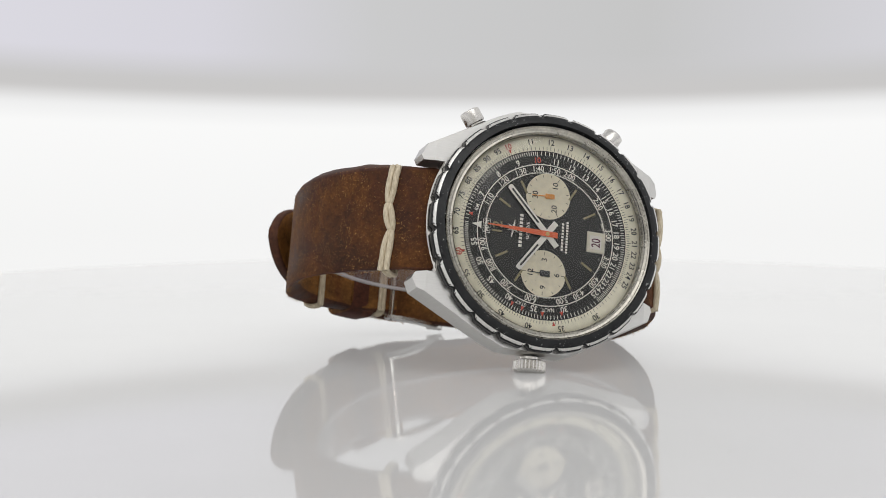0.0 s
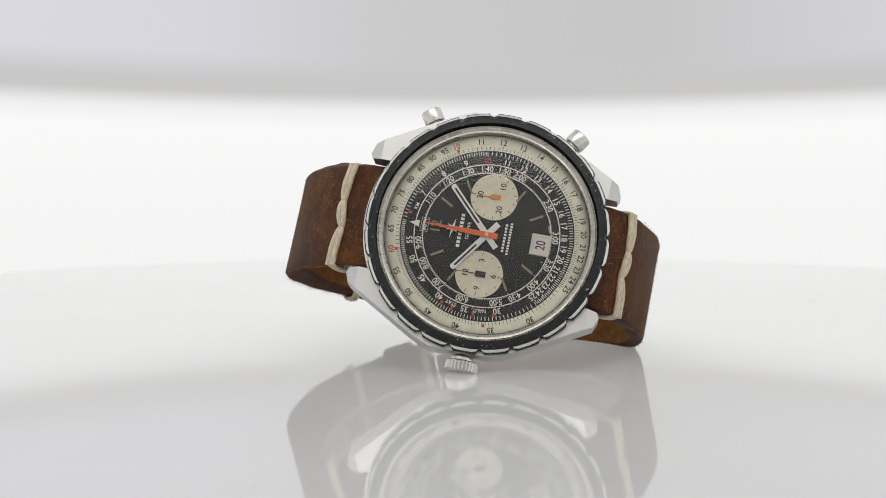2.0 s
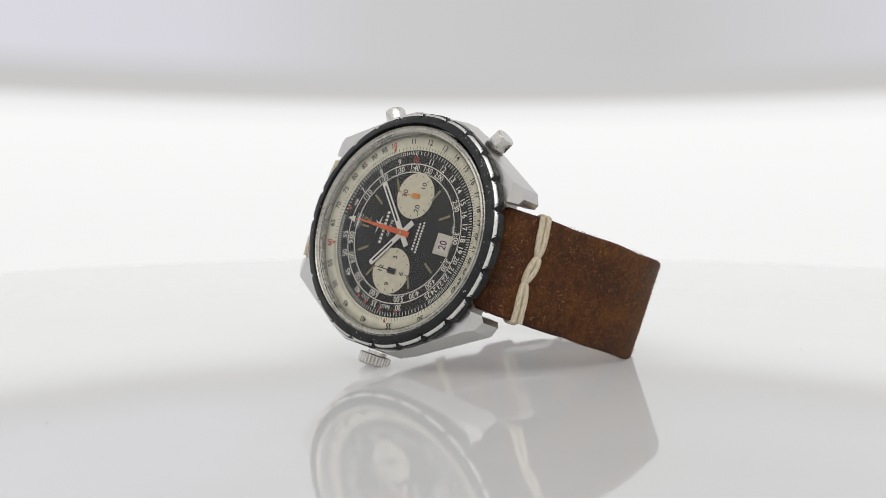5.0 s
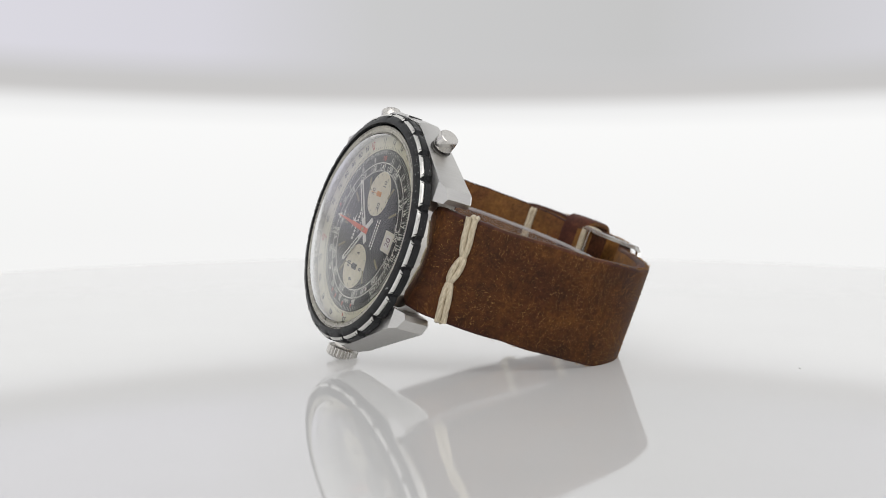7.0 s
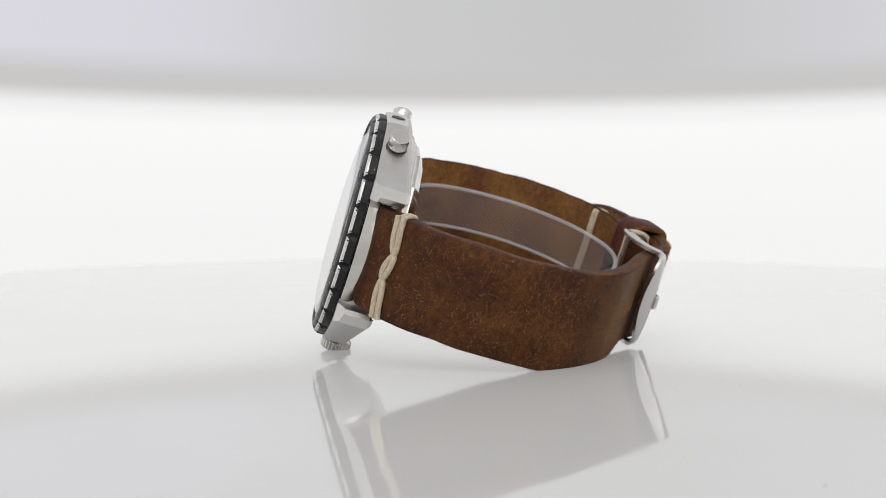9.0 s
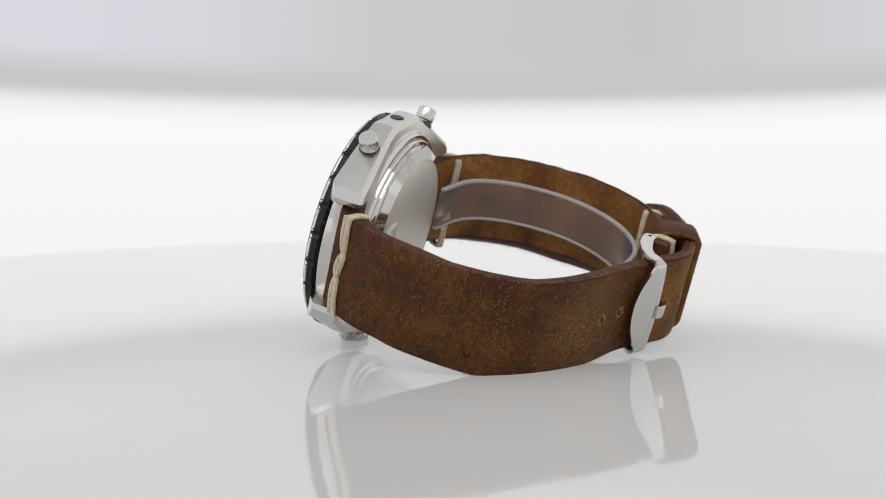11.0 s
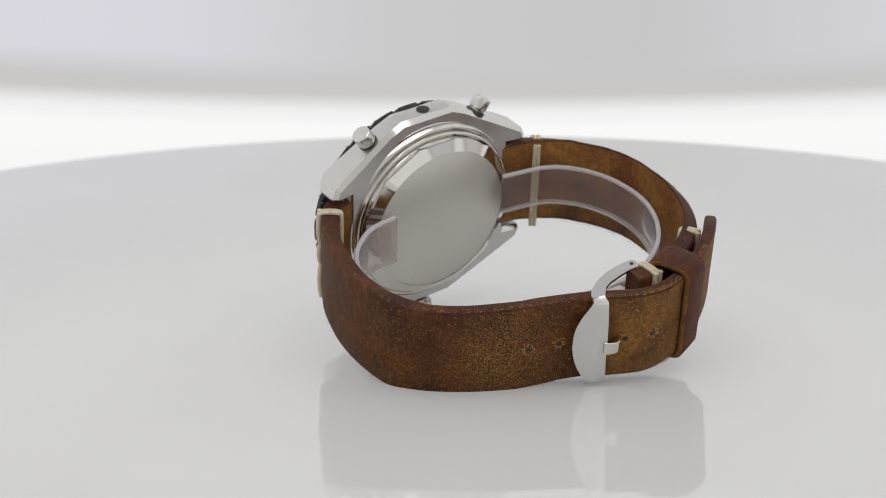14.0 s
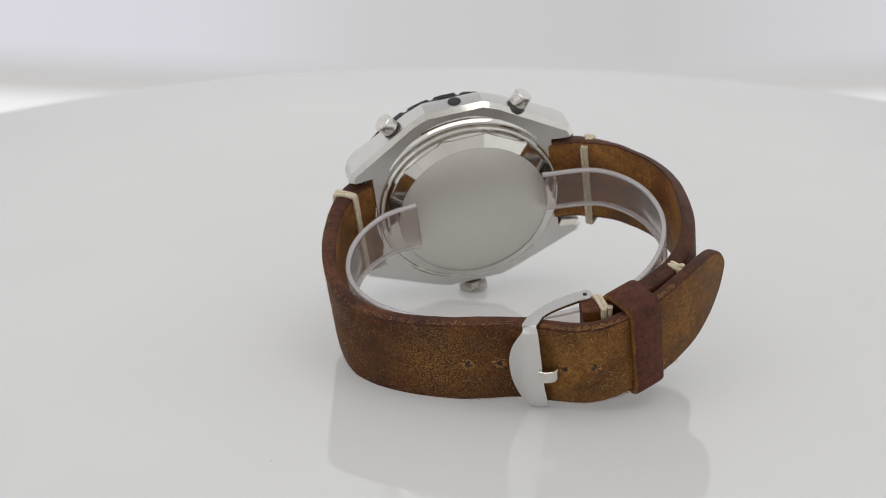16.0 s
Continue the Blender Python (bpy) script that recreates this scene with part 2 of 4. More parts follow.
def part(name, bm, material, parent=None, label="", smooth=40, scale=MM):
    """One mesh object under a thing or under a part."""
    if scale != 1:
        bmesh.ops.scale(bm, vec=(scale,) * 3, verts=bm.verts)
    bmesh.ops.recalc_face_normals(bm, faces=bm.faces)
    me = bpy.data.meshes.new(name)
    bm.to_mesh(me)
    bm.free()
    for m in material if isinstance(material, (list, tuple)) else [material]:
        me.materials.append(m)
    if smooth:
        me.shade_smooth()
        me.set_sharp_from_angle(angle=radians(smooth))
    ob = new(name, me)
    if parent:
        ob.parent = parent
    if label:
        tagged(ob, label)
    return ob


def lathe(profile, seg=144, centre=(0, 0), closed=True, bm=None):
    """A body of revolution round the watch's y axis; profile rows are (radius, y)."""
    bm = bm or bmesh.new()
    rings = []
    for r, y in profile:
        if r < 1e-6:
            rings.append([bm.verts.new((centre[0], y, centre[1]))])
        else:
            rings.append([bm.verts.new((centre[0] + r * math.cos(2 * math.pi * k / seg), y, centre[1] + r * math.sin(2 * math.pi * k / seg))) for k in range(seg)])
    pairs = list(zip(rings, rings[1:])) + ([(rings[-1], rings[0])] if closed else [])
    for a, b in pairs:
        for k in range(seg):
            j = (k + 1) % seg
            q = [a[k % len(a)], a[j % len(a)], b[j % len(b)], b[k % len(b)]]
            q = [v for i, v in enumerate(q) if v not in q[:i]]
            if len(q) > 2:
                bm.faces.new(q)
    return bm


def prism(bm, pts, y0, y1):
    """A prism on the dial plane: pts are (x, z), from y0 to y1."""
    a = [bm.verts.new((x, y0, z)) for x, z in pts]
    b = [bm.verts.new((x, y1, z)) for x, z in pts]
    bm.faces.new(a)
    bm.faces.new(b[::-1])
    n = len(pts)
    for k in range(n):
        bm.faces.new((a[k], a[(k + 1) % n], b[(k + 1) % n], b[k]))
    return a + b


def block(bm, m, sx, sy, sz, bevel=0.0):
    r = bmesh.ops.create_cube(bm, size=1, matrix=m @ Matrix.Diagonal((sx, sy, sz, 1)))
    if bevel:
        es = list({e for v in r["verts"] for e in v.link_edges})
        bmesh.ops.bevel(bm, geom=es, offset=bevel, segments=2, affect="EDGES", profile=0.6)


def cyl(bm, p, axis, r, length, seg=32, bevel=0.0, r2=None):
    """A cylinder from p along axis."""
    axis = Vector(axis).normalized()
    m = Matrix.Translation(Vector(p) + axis * length / 2) @ axis.to_track_quat("Z", "Y").to_matrix().to_4x4()
    g = bmesh.ops.create_cone(bm, cap_ends=True, segments=seg, radius1=r, radius2=r if r2 is None else r2, depth=length, matrix=m)
    if bevel:
        es = [e for e in {e for v in g["verts"] for e in v.link_edges} if any(len(f.verts) > 4 for f in e.link_faces)]
        bmesh.ops.bevel(bm, geom=es, offset=bevel, segments=2, affect="EDGES", profile=0.6)


def spline(points, n):
    """Points at even steps along a smooth line through the given points."""
    P = [Vector(p) for p in points]
    P = [P[0] * 2 - P[1]] + P + [P[-1] * 2 - P[-2]]
    fine = []
    for i in range(1, len(P) - 2):
        a, b, c, d = P[i - 1:i + 3]
        for k in range(24):
            u = k / 24
            fine.append(0.5 * ((2 * b) + (c - a) * u + (2 * a - 5 * b + 4 * c - d) * u * u + (3 * b - a - 3 * c + d) * u ** 3))
    fine.append(P[-2])
    run = [0.0]
    for a, b in zip(fine, fine[1:]):
        run.append(run[-1] + (b - a).length)
    out = []
    for s in np.linspace(0, run[-1], n):
        i = min(max(int(np.searchsorted(run, s)) - 1, 0), len(fine) - 2)
        f = (s - run[i]) / max(run[i + 1] - run[i], 1e-9)
        out.append(fine[i].lerp(fine[i + 1], f))
    return out


def band(path, n, width, thick, mid, side=1, round_ends=(0, 0), wave=0.0, corner=0.55, seed=0, shear=None):
    """A flat band swept along a path in the x-y plane. path gives its outer face; width, thick and mid (the z of its
    middle) are functions of the run 0..1. Material slots: 0 outer face, 1 inner face, 2 edges."""
    bm = bmesh.new()
    pts = spline([(x, y, 0) for x, y in path], n)
    rows = []
    length = sum((b - a).length for a, b in zip(pts, pts[1:]))
    for i, p in enumerate(pts):
        u = i / (n - 1)
        d = (pts[min(i + 1, n - 1)] - pts[max(i - 1, 0)]).normalized()
        inn = Vector((-d.y, d.x, 0)) * side
        w, t, zc = width(u) / 2, thick(u), mid(u)
        for e, at in ((0, u), (1, 1 - u)):
            if round_ends[e]:
                s = at * length
                if s < round_ends[e]:
                    w *= math.sqrt(max(0.02, 1 - (1 - s / round_ends[e]) ** 2.1))
        c = min(corner, t * 0.3)
        wob = wave * noise.noise(Vector((u * 23, seed, 0.3)))
        wob2 = wave * noise.noise(Vector((u * 23, seed + 9, 4.3)))
        sec = [(0, -w + c), (0, -w * 0.5), (0, 0), (0, w * 0.5), (0, w - c), (c * 0.3, w - c * 0.3), (c, w), (t - c, w), (t - c * 0.3, w - c * 0.3), (t, w - c), (t, 0),
               (t, -w + c), (t - c * 0.3, -w + c * 0.3), (t - c, -w), (c, -w), (c * 0.3, -w + c * 0.3)]
        row = []
        for dn, z in sec:
            k = wob if z > 0 else wob2
            lump = wave * 0.7 * noise.noise(Vector((u * 9, z * 0.13, seed + 3.7)))
            row.append(bm.verts.new(p + inn * (dn + (lump if dn < t * 0.5 else 0)) + Vector((0, 0, zc + z + (k if abs(z) > w * 0.8 else 0) + (dn * shear(u) if shear else 0)))))
        rows.append(row)
    m = len(rows[0])
    for a, b in zip(rows, rows[1:]):
        for k in range(m):
            f = bm.faces.new((a[k], a[(k + 1) % m], b[(k + 1) % m], b[k]))
            f.material_index = 0 if k in (0, 1, 2, 3) else 1 if k in (9, 10) else 2
    for r in (rows[0], rows[-1]):
        f = bm.faces.new(r)
        f.material_index = 2
    return bm


def tube(bm, pts, r, seg=8, flat=1.0):
    """A cord along points, tapered to nothing sharp at its ends."""
    rows = []
    for i, p in enumerate(pts):
        p = Vector(p)
        d = (Vector(pts[min(i + 1, len(pts) - 1)]) - Vector(pts[max(i - 1, 0)])).normalized()
        a = d.orthogonal().normalized()
        b = d.cross(a)
        rr = r(i / (len(pts) - 1)) if callable(r) else r
        rows.append([bm.verts.new(p + (a * math.cos(2 * math.pi * k / seg) + b * math.sin(2 * math.pi * k / seg) * flat) * rr) for k in range(seg)])
    for a, b in zip(rows, rows[1:]):
        for k in range(seg):
            bm.faces.new((a[k], a[(k + 1) % seg], b[(k + 1) % seg], b[k]))
    bm.faces.new(rows[0])
    bm.faces.new(rows[-1])


# ---- lettering on the dial: a is clockwise from 12 o'clock, in degrees ----
letters = {}


def glyphs(text):
    if text not in letters:
        cu = bpy.data.curves.new("lettering", "FONT")
        cu.body, cu.size, cu.align_x, cu.align_y, cu.resolution_u = text, 1.0, "CENTER", "CENTER", 4
        cu.offset = 0.012
        ob = new("lettering", cu)
        bpy.context.view_layer.update()
        me = bpy.data.meshes.new_from_object(ob.evaluated_get(bpy.context.evaluated_depsgraph_get()))
        xs = [v.co.x for v in me.vertices] or [0]
        ys = [v.co.y for v in me.vertices] or [0]
        cx, cy, h = (min(xs) + max(xs)) / 2, (min(ys) + max(ys)) / 2, max(max(ys) - min(ys), 0.01)
        letters[text] = ([((v.co.x - cx), (v.co.y - cy)) for v in me.vertices], [tuple(p.vertices) for p in me.polygons], h)
        bpy.data.objects.remove(ob)
        bpy.data.curves.remove(cu)
        bpy.data.meshes.remove(me)
    return letters[text]


def around(a, r):
    a = radians(a)
    return Vector((-math.cos(a) * r, 0, math.sin(a) * r)), Vector((math.sin(a), 0, math.cos(a))), Vector((-math.cos(a), 0, math.sin(a)))


def write(bm, text, place, right, up, high, y, wide=1.0):
    """Letters of that height, centred on place, on the dial."""
    co, faces, h = glyphs(text)
    k = high / (0.7 if text.strip(".:").isalnum() or ":" in text else h)
    vs = [bm.verts.new(place + right * (x * k * wide) + up * (z * k) + Vector((0, y, 0))) for x, z in co]
    for f in faces:
        if len(set(f)) > 2:
            bm.faces.new([vs[i] for i in f])


def tick(bm, a, r0, r1, w, y, thick=0.0):
    p0, right, up = around(a, r0)
    p1 = around(a, r1)[0]
    q = [p0 - right * w / 2, p0 + right * w / 2, p1 + right * w / 2, p1 - right * w / 2]
    bm.faces.new([bm.verts.new(v + Vector((0, y, 0))) for v in q])


def ring(bm, r0, r1, y, centre=(0, 0), seg=180):
    lathe([(r0, y), (r1, y)], seg, centre, False, bm)


def log_angle(n, ten):
    return (ten + 360 * math.log10(n / 10)) % 360


# ---- the light tent and the turning table ----
def tent():
    """The tent's wall: a round back that runs on into two straight sides, a front behind the camera, a floor and a roof."""
    plan = [(0.30 * math.sin(a), 0.09 + 0.29 * math.cos(a)) for a in np.linspace(-math.pi / 2, math.pi / 2, 65)]
    plan = [(-0.30, -0.62)] + plan + [(0.30, -0.62)]
    bm = bmesh.new()
    zs = [-0.20, 0.0, 0.06, 0.18, 0.48]
    out = []
    for grow in (0.0, 0.012):
        out.append([[bm.verts.new((x * (1 + grow * 3), y + (grow if y > 0.08 else 0), z)) for x, y in plan] for z in zs])
    for shell in out:
        for a, b in zip(shell, shell[1:]):
            for k in range(len(plan) - 1):
                bm.faces.new((a[k], a[k + 1], b[k + 1], b[k]))
    for j in (0, -1):
        for k in range(len(plan) - 1):
            bm.faces.new((out[0][j][k], out[0][j][k + 1], out[1][j][k + 1], out[1][j][k]))
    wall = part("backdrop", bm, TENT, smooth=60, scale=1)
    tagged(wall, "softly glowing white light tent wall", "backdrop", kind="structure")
    bm = bmesh.new()
    block(bm, Matrix.Translation((0, -0.12, 0.49)), 0.66, 1.04, 0.012)
    tagged(part("ceiling", bm, CLOTH, scale=1, smooth=0), "white cloth roof of the light tent", "ceiling", kind="structure")
    bm = bmesh.new()
    block(bm, Matrix.Translation((0, -0.12, -0.21)), 0.66, 1.04, 0.012)
    tagged(part("floor", bm, CLOTH, scale=1, smooth=0), "white cloth floor of the light tent", "floor", kind="structure")
    # unseen front behind the camera, added as a glowing fill
    bm = bmesh.new()
    block(bm, Matrix.Translation((0, -0.632, 0.14)), 0.66, 0.012, 0.7)
    tagged(part("wall_front", bm, FRONT_GLOW, scale=1, smooth=0), "unseen front of the light tent, with an added fill glow", "wall", kind="structure")


def turntable():
    """A round gloss plate with an eased rim, on a hub."""
    thing = tagged(new("turntable"), "white glossy acrylic display turntable, reflecting the watch", "turntable")
    R, T = 0.252, 0.010
    bm = bmesh.new()
    prof = [(0, 0), (R - 0.008, 0), (R - 0.005, -0.0005), (R - 0.002, -0.002), (R, -0.005), (R, -T + 0.002), (R - 0.002, -T), (0, -T)]
    seg = 256
    rings = []
    for r, z in prof:
        rings.append([bm.verts.new((0, 0, z))] if r == 0 else [bm.verts.new((r * math.cos(2 * math.pi * k / seg), r * math.sin(2 * math.pi * k / seg), z)) for k in range(seg)])
    for a, b in zip(rings, rings[1:]):
        for k in range(seg):
            q = [a[k % len(a)], a[(k + 1) % seg % len(a)], b[(k + 1) % seg % len(b)], b[k % len(b)]]
            q = [v for i, v in enumerate(q) if v not in q[:i]]
            bm.faces.new(q)
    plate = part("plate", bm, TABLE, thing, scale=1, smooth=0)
    rng = random.Random(11)
    bm = bmesh.new()
    for _ in range(34):
        a, r = rng.uniform(0, 6.28), 0.05 + 0.17 * math.sqrt(rng.random())
        p, b, l = Vector((r * math.cos(a), r * math.sin(a), 0.00006)), rng.uniform(0, 6.28), rng.uniform(0.0003, 0.0011)
        tube(bm, [p, p + Vector((math.cos(b), math.sin(b), 0.1)) * l * 0.5, p + Vector((math.cos(b + 0.6), math.sin(b + 0.6), 0.0)) * l], 0.00005, 4)
    tagged(part("dust", bm, DUST, plate, "grey dust specks on the plate", smooth=0, scale=1), kind="stuff")
    bm = bmesh.new()
    cyl(bm, (0, 0, -T), (0, 0, -1), 0.05, 0.03, 48, 0.002)
    part("hub", bm, CLOTH, thing, scale=1)
    return thing


tent()
table = turntable()
watch = tagged(new("wristwatch"), "steel chronograph, black dial, worn brown leather strap, resting on its side", "wristwatch")

# ---- case ----
ZC = 0.5          # the case's middle along z
XC = -0.9         # and along x
XB = -1.7         # the back's middle along x
BEZEL_R = 25.1


def case():
    bm = bmesh.new()
    flat, tipx, tipz = 10.6, 26.8, 15.0
    top = 25.9

    def slope(x):
        return 24.3 + (x - flat) * (tipz - 24.3) / (tipx - flat)
    edge = 24.3
    half = [(6.8, top), (flat, slope(flat)), (edge, slope(edge)), (tipx - 0.9, slope(tipx - 0.9)), (tipx, tipz - 1.7), (tipx - 0.5, 12.2), (edge, 12.0), (22.3, 12.0)]
    half = half + [(x, -z) for x, z in half[::-1]]
    pts = half + [(-x, z) for x, z in half[::-1]]

    def front(x):
        return 0.4 + max(0.0, abs(x) - edge) * 0.75

    def back(x):
        return 5.8 + 2.2 * (abs(x) / 22.3) ** 1.6
    rows = []
    for level in range(3):
        row = []
        for x, z in pts:
            k = (0.982, 0.998, 1.0)[level]
            y = (front(x), max(2.0, front(x) + 0.4), back(x))[level]
            row.append(bm.verts.new((x * (k if abs(x) < 20 else 1.0) + XC, y, z * k + ZC)))
        rows.append(row)
    n = len(pts)
    for a, b in zip(rows, rows[1:]):
        for k in range(n):
            bm.faces.new((a[k], a[(k + 1) % n], b[(k + 1) % n], b[k]))
    bm.faces.new(rows[0])
    bm.faces.new(rows[-1])
    bmesh.ops.recalc_face_normals(bm, faces=bm.faces)
    rim = [e for v in rows[-1] for e in v.link_edges if all(w in rows[-1] for w in e.verts)]
    bmesh.ops.bevel(bm, geom=list(set(rim)), offset=1.0, segments=1, affect="EDGES", material=1, clamp_overlap=True)
    bmesh.ops.triangulate(bm, faces=[f for f in bm.faces if len(f.verts) > 8])
    body = part("case", bm, [STEEL_BRUSHED, STEEL_POLISHED], watch, "brushed steel case with polished chamfers and angular lugs", smooth=20)
    bm = lathe([(23.0, 0.6), (25.0, 0.6), (25.2, 0.8), (25.15, 2.6), (24.6, 4.4), (24.2, 5.8), (23.3, 6.7), (22.0, 6.9), (22.0, 0.6)], 144, (XC, ZC))
    part("case_flank", bm, STEEL_POLISHED, watch, "polished round flank of the case", smooth=30)
    # back rings and the faceted case back
    bm = lathe([(23.0, 3.5), (23.0, 6.9), (22.7, 7.5), (22.5, 7.7), (22.2, 7.7), (22.05, 7.35), (21.75, 7.35), (21.55, 8.3), (21.3, 8.55), (20.95, 8.55), (20.8, 8.2), (20.6, 8.2), (20.4, 9.0), (20.0, 9.3), (19.2, 9.3), (19.2, 3.5)], 144, (XB + 0.4, ZC))
    part("back_ring", bm, STEEL_POLISHED, watch, "polished stepped steel ring round the case back", smooth=25)
    bm = bmesh.new()
    seg, gon = 144, 12
    outer, inner, low = [], [], []
    for k in range(seg):
        a = 2 * math.pi * k / seg
        part_a = (a + math.pi / gon) % (2 * math.pi / gon) - math.pi / gon
        ro = 20.6 * math.cos(math.pi / gon) / math.cos(part_a)
        outer.append(bm.verts.new((ro * math.cos(a) + XB, 9.7, ro * math.sin(a) + ZC)))
        low.append(bm.verts.new((ro * math.cos(a) + XB, 8.6, ro * math.sin(a) + ZC)))
        inner.append(bm.verts.new((17.7 * math.cos(a) + XB, 11.1, 17.7 * math.sin(a) + ZC)))
    for k in range(seg):
        j = (k + 1) % seg
        bm.faces.new((outer[k], outer[j], inner[j], inner[k]))
        bm.faces.new((low[k], low[j], outer[j], outer[k]))
    part("back_bevel", bm, STEEL_POLISHED, watch, "polished twelve-sided bevel", smooth=12)
    bm = lathe([(0, 11.12), (17.3, 11.12), (17.45, 11.0), (17.7, 11.0), (17.7, 10.4), (0, 10.4)], 144, (XB, ZC))
    part("case_back", bm, STEEL_SATIN, watch, "plain satin steel case back")
    bm = bmesh.new()
    cyl(bm, (-1.5, 3.0, top + ZC - 0.6), (0, 0, 1), 1.55, 0.75, 32, 0.1)
    part("plug", bm, RUBBER_BLACK, body, "round black plug in the case side")


case()


def bezel():
    """The black turning bezel: 24 scooped notches round its rim, and a bare-metal plot between each two."""
    seg = 24 * 14
    bm = bmesh.new()
    prof = [(22.9, -1.3), (22.95, -2.1), (23.15, -2.7), (23.65, -2.6), (23.95, -2.35), (24.8, -1.7), (24.9, -1.45), (24.85, -1.2), (25.15, -1.05), (25.15, 0.25), (24.8, 0.5), (22.9, 0.5)]
    rows = []
    for i, (r, y) in enumerate(prof):
        row = []
        for k in range(seg):
            a = 2 * math.pi * k / seg
            u = ((k / 14) % 1.0 - 0.5) * 14 / 1.9
            dip = max(0.0, 1 - u * u) if 4 <= i <= 10 else 0.0
            rr = (r - dip * (0.8 if i < 8 and i > 4 else 0.7 if i > 7 else 0.2)) * (1.018 if i > 3 and i < 11 else 1.0)
            row.append(bm.verts.new((rr * math.cos(a), y, rr * math.sin(a) + ZC)))
        rows.append(row)
    m = len(prof)
    for i in range(m):
        a, b = rows[i], rows[(i + 1) % m]
        for k in range(seg):
            j = (k + 1) % seg
            bm.faces.new((a[k], a[j], b[j], b[k]))
    ob = part("bezel", bm, BEZEL_BLACK, watch, "worn black rotating bezel with scooped notches", smooth=35)
    # one plot, shared by all
    bm = bmesh.new()
    rows = []
    outline = ((24.42, -2.02, 0.91), (24.5, -1.97, 0.89), (24.66, -1.86, 0.82), (24.83, -1.73, 0.77), (24.93, -1.49, 0.75), (24.9, -1.3, 0.75), (24.4, -1.9, 0.91))
    for k in range(9):
        f = -1 + 2 * k / 8
        edge = 0.08 if k in (0, 8) else 0.0
        rows.append([bm.verts.new(((r - edge) * math.cos(radians(7.5) * w * f), y + edge * 0.5, (r - edge) * math.sin(radians(7.5) * w * f))) for r, y, w in outline])
    bmesh.ops.scale(bm, vec=(1.018, 1, 1.018), verts=bm.verts)
    for a, b in zip(rows, rows[1:]):
        for k in range(7):
            bm.faces.new((a[k], a[(k + 1) % 7], b[(k + 1) % 7], b[k]))
    bm.faces.new(rows[0])
    bm.faces.new(rows[-1])
    first = part("plot", bm, PLOT, ob, smooth=30)
    for k in range(24):
        o = first if k == 0 else new("plot", first.data)
        o.parent = ob
        o.matrix_basis = Matrix.Translation((0, 0, ZC * MM)) @ Matrix.Rotation(radians(-15 * k), 4, "Y")
    bm = lathe([(21.2, -0.3), (21.25, -1.9), (21.5, -2.1), (21.9, -1.95), (22.2, -2.1), (22.4, -2.15), (22.55, -2.05), (22.8, -2.25), (22.95, -1.9), (22.95, 0.5), (21.2, 0.5)], 180, (0, 0.2))
    part("inner_ring", bm, STEEL_RING, watch, "scratched steel ring round the crystal", smooth=30)
    dome = [(21.3, -2.1), (21.0, -2.62), (20.1, -3.05), (17.3, -3.4), (13.0, -3.72), (8.0, -3.94), (4.0, -4.03), (0, -4.06)]
    bm = lathe(dome, 128, (0, 0.2), False)
    c = part("crystal", bm, CRYSTAL, watch, "domed clear acrylic crystal", smooth=60)
    c.visible_shadow = False


PLOT = steel("bare_bezel_metal", (0.76, 0.75, 0.72), 0.34, (900, 900, 900), 0.25, 0.15, 0.35)
bezel()


